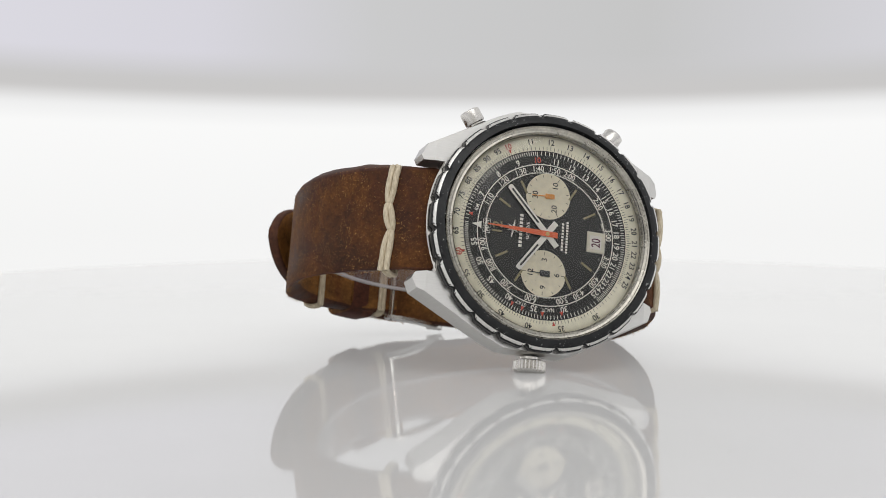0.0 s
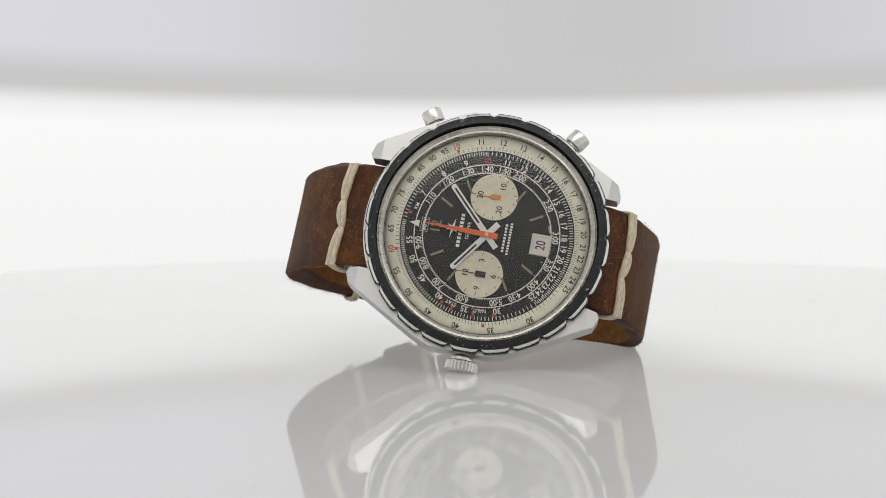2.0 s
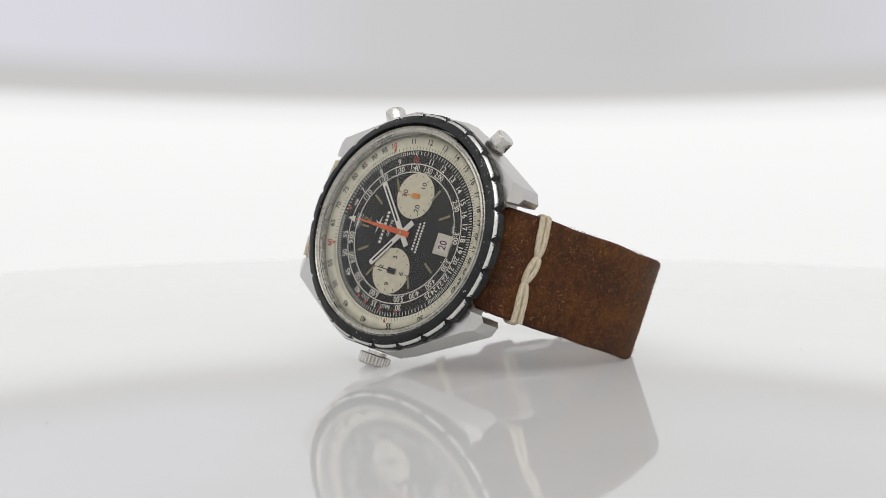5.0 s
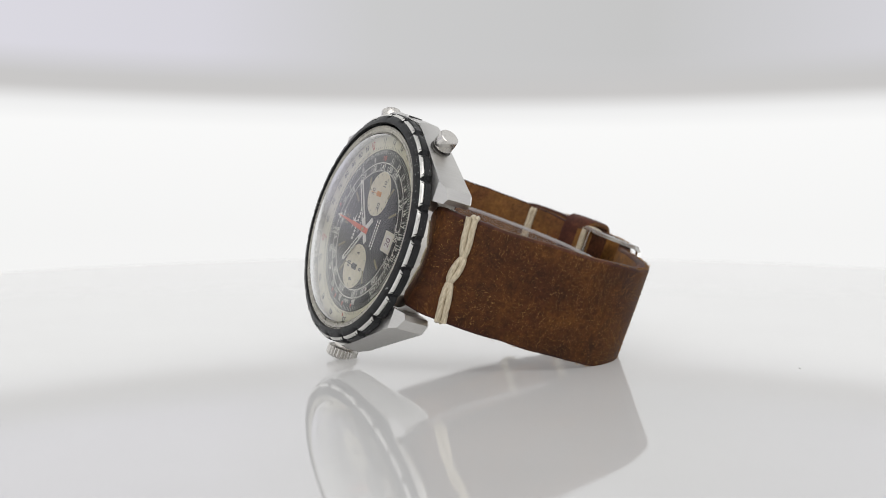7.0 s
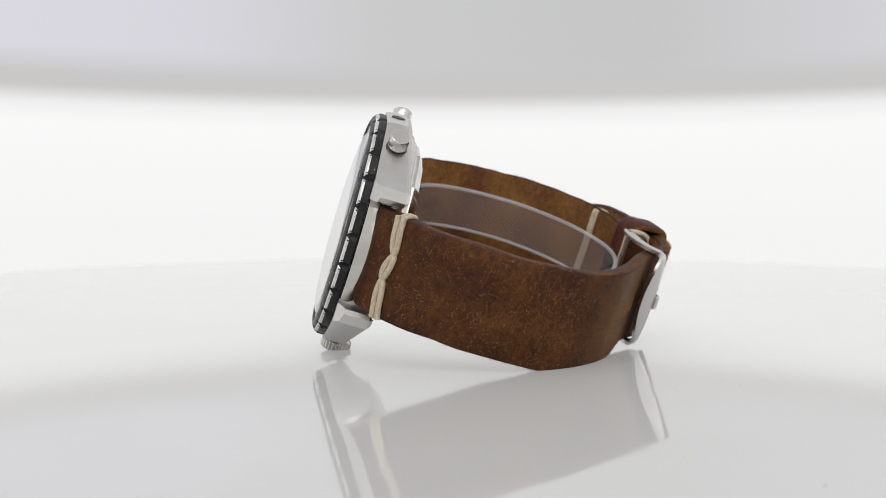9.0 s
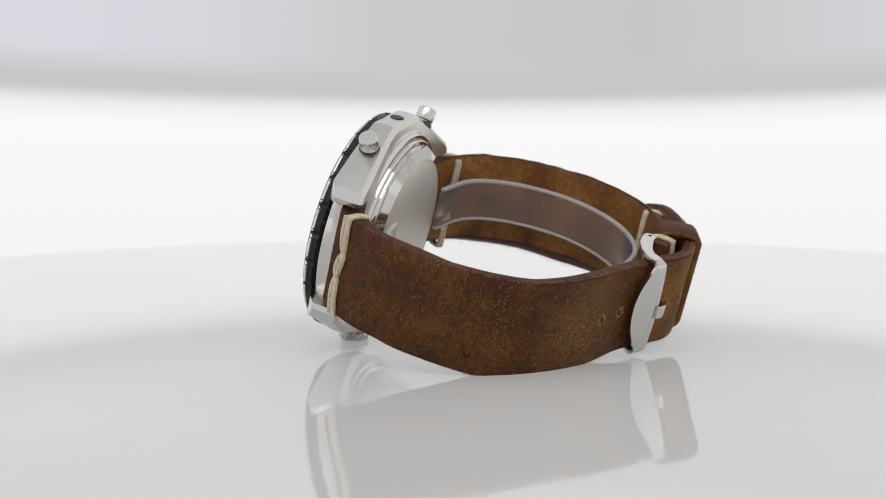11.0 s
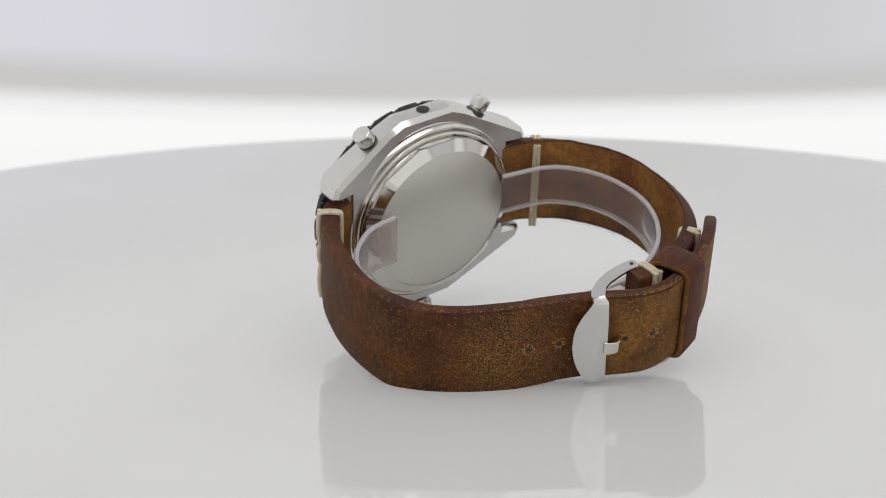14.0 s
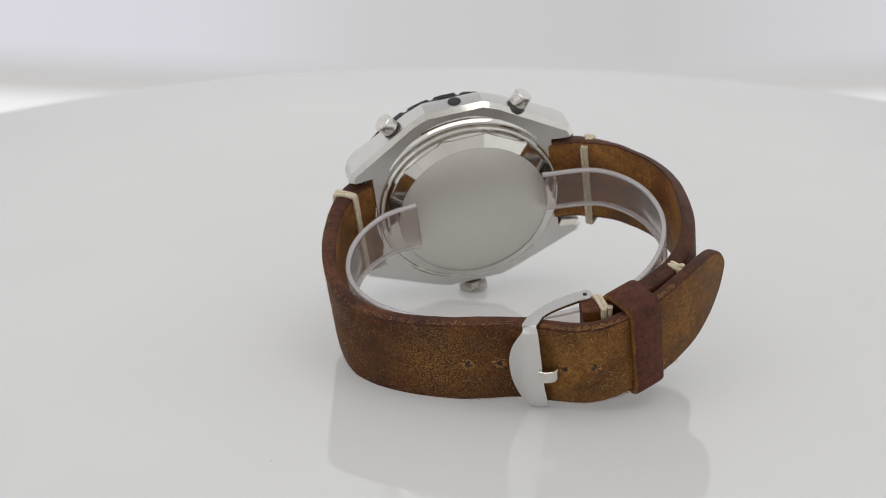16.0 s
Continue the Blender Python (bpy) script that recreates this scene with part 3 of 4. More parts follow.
# ---- dial ----
def dial():
    d = part("dial", lathe([(0, 0), (18.6, 0), (18.6, 0.5), (0, 0.5)], 160), DIAL_BLACK, watch, "glossy black chronograph dial")
    bm = lathe([(18.25, -0.05), (18.4, -0.12), (21.35, -0.5), (21.35, 0.4), (18.25, 0.4)], 200)
    o = part("slide_rule_ring", bm, CREAM, watch, "aged cream slide rule ring with black scale")

    def rim(r):
        return -0.12 - (r - 18.4) * 0.43 / 3.35 - 0.06
    # outer scale, black on cream
    bm, red = bmesh.new(), bmesh.new()
    n = 10.0
    while n < 99.9:
        a = log_angle(n, 61)
        whole = abs(n - round(n)) < 0.01
        five = whole and round(n) % 5 == 0
        long = 0.95 if (five or (whole and n < 25)) else 0.6
        tick(bm, a, 18.35, 18.45 + long, 0.1, rim(18.9))
        n += 0.2 if n < 25 else 0.5 if n < 60 else 1.0
    marks = list(range(10, 26)) + list(range(30, 100, 5))
    for v in marks:
        p, right, up = around(log_angle(v, 61), 20.1)
        write(red if v in (10, 60) else bm, str(v), p, right, up, 1.2, rim(20.7), 0.95)
    for v in (10, 36, 60):
        p, right, up = around(log_angle(v, 61), 18.95)
        red.faces.new([red.verts.new(q + Vector((0, rim(19.45), 0))) for q in (p - up * 0.5, p + up * 0.45 - right * 0.38, p + up * 0.45 + right * 0.38)])
    tagged(part("scale_marks", bm, BLACK_PRINT, o, smooth=0), kind="stuff")
    tagged(part("red_scale_marks", red, RED_PRINT, o, smooth=0), kind="stuff")
    # inner scales, white on black
    bm, red = bmesh.new(), bmesh.new()
    n = 10.0
    while n < 99.9:
        a = log_angle(n, 79.87)
        whole = abs(n - round(n)) < 0.01
        long = 1.0 if whole and (n < 25 or round(n) % 5 == 0) else 0.7
        tick(bm, a, 17.9 - long, 18.0, 0.15, -0.06)
        n += 0.2 if n < 25 else 0.5 if n < 60 else 1.0
    for v in [7, 8, 9] + list(range(10, 26)) + [30, 35, 40, 45, 50, 55]:
        p, right, up = around(log_angle(v if v > 9 else v * 10, 79.87), 16.15)
        write(red if v == 10 else bm, str(v), p, right, up, 1.25, -0.06, 0.95)
    ring(bm, 15.1, 15.3, -0.05)
    for k in range(120):
        if k % 2 == 0 or k % 10 == 5:
            tick(bm, k * 3, 15.2, 15.45 if k % 10 else 15.6, 0.12, -0.06)
    for label, minutes in (("1:10", 70), ("1:20", 80), ("1:30", 90), ("1:40", 100), ("1:50", 110), ("2:00", 120), ("2:30", 150), ("3:00", 180), ("3:30", 210),
                           ("4:00", 240), ("4:30", 270), ("5:00", 300), ("6:00", 360), ("7:00", 420), ("8:00", 480), ("9:00", 540)):
        p, right, up = around(360 * math.log10(minutes / 60), 14.3)
        write(bm, label, p, right, up, 1.22, -0.06, 0.9)
    ring(bm, 13.3, 13.45, -0.05)
    for k in range(240):
        tick(bm, k * 1.5, 13.35, 13.65 if k % 4 else 13.0 if k % 20 == 0 else 13.75, 0.11, -0.06)
    for label, a in (("KM", 13), ("NAUT.", 265), ("STAT.", 287)):
        p, right, up = around(a, 16.0)
        write(bm, label, p, right, up, 0.8, -0.06, 0.9)
    p, right, up = around(0, 15.2)
    bm.faces.new([bm.verts.new(q + Vector((0, -0.08, 0))) for q in (p + up * 1.3, p - up * 0.85 - right * 0.75, p - up * 0.85 + right * 0.75)])
    p, right, up = around(0, 13.2)
    write(bm, "MPH", p, right, up, 0.95, -0.07, 0.9)
    for q0, q1 in (((-1.5, -0.8), (1.5, -0.72)), ((-1.5, 0.72), (1.5, 0.8)), ((-1.5, -0.8), (-1.42, 0.8)), ((1.42, -0.8), (1.5, 0.8))):
        bm.faces.new([bm.verts.new(p + right * x + up * z + Vector((0, -0.07, 0))) for x, z in ((q0[0], q0[1]), (q1[0], q0[1]), (q1[0], q1[1]), (q0[0], q1[1]))])
    # lines of lettering below 12 and above 6, the maker's as plain bars
    right, up = Vector((0, 0, 1)), Vector((-1, 0, 0))
    write(bm, "GENEVE", Vector((-4.05, 0, 0.3)), right, up, 0.72, -0.06)

    def bars(x, z0, z1, high, gaps):
        step = (z1 - z0) / gaps
        for k in range(gaps):
            a, b = z0 + k * step + step * 0.16, z0 + (k + 1) * step - step * 0.16
            bm.faces.new([bm.verts.new((x + e, -0.06, z)) for e, z in ((-high / 2, a), (-high / 2, b), (high / 2, b), (high / 2, a))])
    bars(-5.6, -3.6, 3.8, 0.75, 9)
    bars(3.75, -3.0, 3.2, 0.5, 9)
    bars(4.75, -3.4, 3.6, 0.52, 12)
    # winged emblem as a plain star
    star = []
    for k in range(12):
        a = radians(30 * k + 8)
        r = (2.35 if k in (3, 9) else 1.5 if k % 2 else 0.55)
        star.append(bm.verts.new((-7.3 - 1.0 * r * math.cos(a), -0.06, 0.3 + r * math.sin(a) * 0.9)))
    bm.faces.new(star)
    for a in (164, 196):
        p, r1, u1 = around(a, 13.1 if a == 164 else 12.9)
        write(bm, "SWISS" if a == 164 else "T", p, -r1, -u1, 0.4, -0.06)
    tagged(part("scale_print", bm, WHITE_PRINT, d, smooth=0), kind="stuff")
    for v in (30.5, 33.5, 37.0, 39.0):
        p, r1, u1 = around(log_angle(v, 79.87), 16.95)
        red.faces.new([red.verts.new(q + Vector((0, -0.07, 0))) for q in (p + u1 * 0.5, p - u1 * 0.45 - r1 * 0.4, p - u1 * 0.45 + r1 * 0.4)])
    p, r1, u1 = around(7, 17.0)
    red.faces.new([red.verts.new(q + Vector((0, -0.07, 0))) for q in (p + u1 * 0.5, p - u1 * 0.45 - r1 * 0.4, p - u1 * 0.45 + r1 * 0.4)])
    tagged(part("red_print", red, RED_PRINT, d, smooth=0), kind="stuff")
    # hour markers
    for h in range(12):
        if h in (6, 3, 9):
            continue
        p, r1, u1 = around(h * 30, 11.0 if h else 10.9)
        bm = bmesh.new()
        if h == 0:
            for off, s in ((-0.75, "1"), (0.6, "2")):
                write(bm, s, p + r1 * off, r1, u1, 2.1, -0.10, 1.1)
        else:
            vs = prism(bm, [(-0.23, -1.45), (0.23, -1.45), (0.23, 1.45), (-0.23, 1.45)], -0.16, 0.0)
            m = Matrix((r1, Vector((0, 1, 0)), u1)).transposed().to_4x4()
            m.translation = p
            bmesh.ops.transform(bm, matrix=m, verts=vs)
        part("hour_marker", bm, LUME_OLD, d, "aged dull hour marker")
    # two counters, a little sunk, with their ticks and numerals
    for side, marks, hand_angle, colour, label in ((1, ((10, 120), (20, 240), (30, 0)), -3, AMBER, "cream thirty-minute counter with an amber hand"),
                                                   (-1, ((3, 90), (6, 180), (9, 270), (12, 0)), 0, BLACK_PRINT, "cream twelve-hour counter with a black hand")):
        c = Vector((0, 0, 8.35 * side))
        sub = part("counter", lathe([(0, -0.05), (4.75, -0.05), (4.9, -0.10), (4.98, -0.05), (4.98, 0.2), (0, 0.2)], 72, (0, c.z)), CREAM_DIAL, watch, label)
        bm = bmesh.new()
        count = 30 if side > 0 else 12
        for k in range(count if side < 0 else 15):
            a = 360 / (count if side < 0 else 15) * k
            p0, r1, u1 = around(a, 4.6)
            big = (k % 3 == 0) if side < 0 else k % 5 == 0
            q0, q1 = c + around(a, 4.65)[0], c + around(a, 3.9 if big else 4.15)[0]
            bm.faces.new([bm.verts.new(q + Vector((0, -0.09, 0))) for q in (q0 - r1 * 0.06, q0 + r1 * 0.06, q1 + r1 * 0.06, q1 - r1 * 0.06)])
        for v, a in marks:
            p, r1, u1 = around(a, 2.95)
            write(bm, str(v), c + p, Vector((0, 0, 1)), Vector((-1, 0, 0)), 1.2, -0.09)
        part("counter_print", bm, BLACK_PRINT, sub, smooth=0)
        bm = bmesh.new()
        vs = prism(bm, [(-0.5, -1.35), (0.5, -1.35), (0.55, 0.6), (0.1, 0.75), (0.05, 3.7), (-0.05, 3.7), (-0.1, 0.75), (-0.55, 0.6)] if side > 0 else
                   [(-0.62, -1.35), (0.62, -1.35), (0.62, 0.75), (0.1, 0.9), (0.06, 3.7), (-0.06, 3.7), (-0.1, 0.9), (-0.62, 0.75)], -0.3, -0.18)
        p, r1, u1 = around(hand_angle, 0)
        m = Matrix((r1, Vector((0, 1, 0)), u1)).transposed().to_4x4()
        m.translation = c
        bmesh.ops.transform(bm, matrix=m, verts=vs)
        part("counter_hand", bm, colour, sub)
    # date window with a bevelled frame
    win = part("date_window", bmesh_frame(11.35, 0.0, 2.05, 2.25, 1.3, 1.5), DATE_FRAME, watch, "cream bevelled date window frame")
    bm = bmesh.new()
    bm.faces.new([bm.verts.new((11.35 + x, -0.06, z)) for x, z in ((-1.6, -1.7), (1.6, -1.7), (1.6, 1.7), (-1.6, 1.7))])
    part("date_disc", bm, DATE_WHITE, win, smooth=0)
    bm = bmesh.new()
    write(bm, "20", Vector((11.35, 0, -0.05)), Vector((0, 0, 1)), Vector((-1, 0, 0)), 1.95, -0.1, 0.72)
    part("date_numeral", bm, PINK_PRINT, win, smooth=0)
    return d


def bmesh_frame(x, z, ox, oz, ix, iz):
    """A bevelled window frame on the dial: outer and inner half sizes."""
    bm = bmesh.new()
    rows = []
    for hx, hz, y in ((ox, oz, 0.0), (ox, oz, -0.14), (ox - 0.15, oz - 0.15, -0.26), (ix, iz, -0.08), (ix, iz, 0.0)):
        rows.append([bm.verts.new((x + a * hx, y, z + b * hz)) for a, b in ((-1, -1), (1, -1), (1, 1), (-1, 1))])
    for a, b in zip(rows, rows[1:]):
        for k in range(4):
            bm.faces.new((a[k], a[(k + 1) % 4], b[(k + 1) % 4], b[k]))
    return bm


dial()


def watch_pointers():
    def arm(name, a, outline, y0, y1, mat, parent, label=""):
        bm = bmesh.new()
        vs = prism(bm, outline, y0, y1)
        p, r1, u1 = around(a, 0)
        m = Matrix((r1, Vector((0, 1, 0)), u1)).transposed().to_4x4()
        bmesh.ops.transform(bm, matrix=m, verts=vs)
        return part(name, bm, mat, parent, label, smooth=0)
    for name, a, length, w, y in (("hour_hand", -54, 10.1, 1.25, -0.55), ("minute_hand", 46, 12.9, 1.2, -0.75)):
        h = w / 2
        o = arm(name, a, [(-h, -3.4), (h, -3.4), (h, length - 0.3), (h * 0.5, length), (-h * 0.5, length), (-h, length - 0.3)], y, y + 0.14, HAND_WHITE, watch, "white baton hand with a black slot")
        arm("slot", a, [(-0.2, 3.0), (0.2, 3.0), (0.2, length - 0.9), (-0.2, length - 0.9)], y - 0.03, y + 0.02, BLACK_PRINT, o)
    o = arm("chronograph_hand", 1, [(-0.62, -2.3), (0.62, -2.3), (0.55, 3.0), (0.09, 13.2), (-0.09, 13.2), (-0.55, 3.0)], -1.02, -0.9, ORANGE, watch, "tapered orange chronograph hand")
    bm = bmesh.new()
    cyl(bm, (0, -0.2, 0), (0, -1, 0), 0.42, 1.0, 32, 0.08)
    part("pinion", bm, BRASS, o, "small brass pinion")


watch_pointers()


def knurled(bm, p, axis, r, length, teeth, depth):
    """A fluted knob from p along axis."""
    axis = Vector(axis).normalized()
    q = axis.to_track_quat("Z", "Y").to_matrix()
    seg = teeth * 6
    rows = []
    for s, k in ((0.0, 0.86), (0.10, 1.0), (0.84, 1.0), (1.0, 0.84)):
        row = []
        for i in range(seg):
            a = 2 * math.pi * i / seg
            f = 1 if 0.02 < s < 0.95 else 0.3
            rr = r * k - depth * f * (0.5 - 0.5 * math.cos(a * teeth)) ** 2
            row.append(bm.verts.new(Vector(p) + q @ Vector((rr * math.cos(a), rr * math.sin(a), s * length))))
        rows.append(row)
    for a, b in zip(rows, rows[1:]):
        for i in range(seg):
            bm.faces.new((a[i], a[(i + 1) % seg], b[(i + 1) % seg], b[i]))
    bm.faces.new(rows[0])
    bm.faces.new(rows[-1])


def turned(bm, p, axis, profile, seg=40):
    """A turned body from p along axis; profile rows are (run, radius)."""
    axis = Vector(axis).normalized()
    q = axis.to_track_quat("Z", "Y").to_matrix()
    rows = [[bm.verts.new(Vector(p) + q @ Vector((r * math.cos(2 * math.pi * i / seg), r * math.sin(2 * math.pi * i / seg), s))) for i in range(seg)] for s, r in profile]
    for a, b in zip(rows, rows[1:]):
        for i in range(seg):
            bm.faces.new((a[i], a[(i + 1) % seg], b[(i + 1) % seg], b[i]))
    bm.faces.new(rows[0])
    bm.faces.new(rows[-1])


def knobs():
    bm = bmesh.new()
    knurled(bm, (-0.2, 4.2, -26.3), (0, 0, -1), 3.45, 2.45, 26, 0.35)
    c = part("crown", bm, STEEL_PUSHER, watch, "fluted steel crown", smooth=30)
    bm = bmesh.new()
    cyl(bm, (-0.2, 4.2, -25.6), (0, 0, -1), 2.2, 1.2, 32)
    part("crown_stem", bm, STEEL_POLISHED, c)
    for s in (-1, 1):
        axis = Vector((s * 0.56, 0.0, 0.83)).normalized()
        base = Vector((s * 14.2 + XC, 4.0 - s * 0.6, 21.6 + ZC))
        bm = bmesh.new()
        turned(bm, base + axis * 1.15, axis, [(0, 1.9), (0.15, 2.1), (0.4, 2.18), (2.75, 2.18), (2.95, 2.1), (3.1, 1.9)])
        b = part("pusher", bm, STEEL_PUSHER, watch, "round satin steel pusher", smooth=30)
        bm = bmesh.new()
        turned(bm, base - axis * 1.0, axis, [(0, 1.45), (3.6, 1.45)], 28)
        part("pusher_stem", bm, STEEL_POLISHED, b)
        bm = bmesh.new()
        turned(bm, base - axis * 0.25, axis, [(0, 2.3), (0.9, 2.3), (1.05, 2.1), (1.05, 1.6)])
        part("pusher_collar", bm, GASKET, b, "dark gasket collar")


knobs()


# ---- strap ----
def lin(*stops):
    xs, ys = zip(*stops)
    return lambda u: float(np.interp(u, xs, ys))


LONG = [(22.0, 3.0), (25.4, 4.2), (28.8, 7.6), (32.4, 14.3), (35.3, 24.0), (36.4, 33.8), (35.2, 43.2), (31.0, 50.8), (24.2, 56.8), (16.2, 61.0), (8.0, 64.0),
        (1.4, 66.4), (-4.5, 70.3), (-9.0, 73.0), (-15.0, 74.1), (-22.0, 72.8), (-30.0, 69.2), (-39.2, 62.8), (-47.8, 54.1)]
SHORT = [(-22.6, 3.4), (-26.5, 4.6), (-31.8, 7.8), (-37.5, 13.2), (-43.1, 21.5), (-45.8, 31.3), (-44.8, 43.0), (-41.9, 52.0), (-37.0, 59.2), (-30.5, 64.2), (-23.0, 67.2),
         (-16.5, 68.4), (-12.4, 68.2)]


def hole_mark(o, x, y, z, n, r):
    """A punched strap hole: a dark pit with a raised frayed lip."""
    n = Vector(n).normalized()
    bm = bmesh.new()
    cyl(bm, Vector((x, y, z)) - n * 0.5, n, r, 0.64, 20)
    part("strap_hole", bm, HOLE_DARK, o, "punched strap hole")
    bm = bmesh.new()
    a = n.orthogonal().normalized()
    b = n.cross(a)
    rng = random.Random(int(x * 10))
    for k in range(75):
        t = rng.uniform(0, 2 * math.pi)
        s = Vector((x, y, z)) + (a * math.cos(t) + b * math.sin(t)) * r * rng.uniform(0.9, 2.2)
        d = ((a * math.cos(t) + b * math.sin(t)) * rng.uniform(-0.4, 0.9) + n * rng.uniform(0.1, 0.6) + (a * rng.uniform(-1, 1) + b * rng.uniform(-1, 1)) * 0.5)
        tube(bm, [s, s + d * 0.22, s + d * 0.5 + n * 0.02], 0.065, 4)
    part("frayed_lip", bm, FRAY, o, "pale frayed leather round a hole")


def fuzz(o, runs, count, seed, reach=0.42):
    """Short loose fibres standing off the leather's edges and face."""
    rng = random.Random(seed)
    bm = bmesh.new()
    for _ in range(count):
        p, n, along = runs(rng)
        d = (n * rng.uniform(0.25, 1.0) + along * rng.uniform(-1, 1) + Vector((rng.uniform(-1, 1), rng.uniform(-1, 1), rng.uniform(-1, 1))) * 0.45)
        l = rng.uniform(0.1, reach)
        tube(bm, [p - n * 0.05, p + d * l * 0.5, p + d * l + Vector((rng.uniform(-1, 1), rng.uniform(-1, 1), rng.uniform(-1, 1))) * 0.13], 0.033, 3)
    tagged(part("leather_fibre", bm, FIBRE, o, smooth=0), kind="stuff")


FRAY = plain("pale_frayed_leather", (0.40, 0.21, 0.07), 0.8, vary=0.3, scale=900)
FIBRE = plain("golden_leather_fibre", (0.33, 0.17, 0.05), 0.7, vary=0.4, scale=400)


def along(path, n, u):
    pts = spline([(x, y, 0) for x, y in path], n)
    i = min(int(u * (n - 1)), n - 2)
    d = (pts[i + 1] - pts[i]).normalized()
    return pts[i].lerp(pts[i + 1], u * (n - 1) - i), d


def stitch(parent, path, u, mid, width, thick, side, inner=True):
    """Three loops of doubled thread across the band, drawn in at two knots, and over its edges to the back."""
    p, d = along(path, 200, u)
    out = Vector((d.y, -d.x, 0)) * side
    h = width / 2
    spans = ((h + 0.15, h - 8.0), (h - 8.2, h - 13.7), (h - 13.9, -h - 0.15))
    for k, (z1, z0) in enumerate(spans):
        bm = bmesh.new()
        for s in (-1, 1):
            pts = []
            for i in range(15):
                f = i / 14
                bulge = math.sin(math.pi * f) ** 0.6
                edge = 1.0 if (k == 0 and f < 0.25) or (k == 2 and f > 0.75) else 0.0
                spread = 0.66 * (max(bulge, edge) * 0.9 + 0.1)
                lift = 0.55 * max(bulge, edge * 0.5) + 0.02
                z = z1 + (z0 - z1) * f
                lean = d * ((0.5 - f) * (1.1 if k == 1 else -0.9))
                pts.append(p + out * lift + d * spread * s + lean + Vector((0, 0, mid + z)))
            tube(bm, pts, 0.66, 8)
        part("stitch", bm, THREAD, parent, "waxed cream thread", smooth=60)
    for sg in (-1, 1):
        bm = bmesh.new()
        for s in (-1, 1):
            pts = []
            for i in range(11):
                a = math.pi * i / 10
                pts.append(p - out * (thick / 2 - math.cos(a) * (thick / 2 + 0.32)) + d * 0.44 * s + Vector((0, 0, mid + sg * (h - 0.25 + math.sin(a) * 0.6))))
            if inner:
                pts.append(p - out * (thick + 0.25) + d * 0.44 * s + Vector((0, 0, mid + sg * (h - 7))))
                pts.append(p - out * (thick + 0.2) + d * 0.44 * s + Vector((0, 0, mid)))
            tube(bm, pts, 0.5, 8)
        part("edge_stitch", bm, THREAD, parent, "waxed cream thread", smooth=60)


def strap():
    w1 = lin((0, 22.0), (0.3, 22.6), (0.5, 22.0), (0.6, 21.0), (0.75, 20.6), (1, 20.4))
    t1 = lin((0, 4.6), (0.06, 4.2), (0.12, 3.4), (0.3, 3.0), (0.65, 2.9), (1, 2.5))
    m1 = lin((0, 0.6), (0.1, 0.5), (0.35, 0.7), (0.6, 2.2), (0.68, 3.2), (0.8, 3.5), (1, 5.2))
    bm = band(LONG, 300, w1, t1, m1, 1, (0, 19), 0.26, 0.6, 2)
    for f in bm.faces:
        c = f.calc_center_median()
        if f.material_index == 0 and c.x < -1.5:
            f.material_index = 3
    long_strap = part("long_strap", bm, [LEATHER_OUT, LEATHER_IN, LEATHER_EDGE, LEATHER_TAIL], watch, "worn oiled brown leather strap with frayed holes", smooth=60)
    w2 = lin((0, 22.0), (0.15, 22.6), (0.6, 22.4), (1, 20.4))
    t2 = lin((0, 4.6), (0.08, 4.4), (0.13, 4.1), (0.22, 3.3), (0.7, 3.0), (0.8, 3.4), (1, 4.2))
    m2 = lin((0, 0.6), (0.15, 0.35), (0.45, 0.1), (0.7, 1.8), (1, 3.4))
    bm = band(SHORT, 150, w2, t2, m2, -1, (0, 0), 0.18, 0.6, 5, lin((0, 0.1), (0.2, 0.65), (0.5, 0.95), (0.75, 0.4), (0.9, 0)))
    short_strap = part("short_strap", bm, [LEATHER_OUT, LEATHER_IN, LEATHER_EDGE], watch, "oiled brown leather strap, buckle side", smooth=60)
    stitch(long_strap, LONG, 0.061, m1(0.04), w1(0.04), t1(0.06), 1)
    stitch(short_strap, SHORT, 0.108, m2(0.08), w2(0.08), t2(0.108), -1)
    for u in (0.742, 0.952):
        stitch(short_strap, SHORT, u, m2(u), w2(u) + 0.1, t2(u), -1)
    # holes along the long piece
    for u, hz in ((0.528, 1.5), (0.574, 1.9), (0.672, 2.6), (0.714, 3.0)):
        p, d = along(LONG, 200, u)
        hole_mark(long_strap, p.x, p.y, hz, (d.y, -d.x, 0), 0.62)

    def runs(path, mids, widths, side, lo, hi, edges):
        cache = spline([(x, y, 0) for x, y in path], 300)

        def pick(rng):
            u = rng.uniform(lo, hi)
            i = min(int(u * 299), 298)
            d = (cache[i + 1] - cache[i]).normalized()
            out = Vector((d.y, -d.x, 0)) * side
            h = widths(u) / 2
            if rng.random() < edges:
                s = rng.choice((-1, 1))
                return cache[i] - out * rng.uniform(0.1, 1.2) + Vector((0, 0, mids(u) + s * (h - 0.05))), Vector((0, 0, s)) * 0.6 + out * 0.3, d
            return cache[i] + Vector((0, 0, mids(u) + rng.uniform(-h + 0.4, h - 0.4))), out * 0.35, Vector((rng.uniform(-1, 1) * d.x, rng.uniform(-1, 1) * d.y, rng.uniform(-1, 1)))
        return pick
    fuzz(long_strap, runs(LONG, m1, w1, 1, 0.1, 0.3, 0.2), 1500, 3)
    fuzz(long_strap, runs(LONG, m1, w1, 1, 0.3, 0.6, 0.3), 3600, 6, 0.5)
    fuzz(long_strap, runs(LONG, m1, w1, 1, 0.64, 0.86, 0.5), 4200, 4, 0.6)
    fuzz(short_strap, runs(SHORT, m2, w2, -1, 0.1, 0.75, 0.4), 1300, 5)
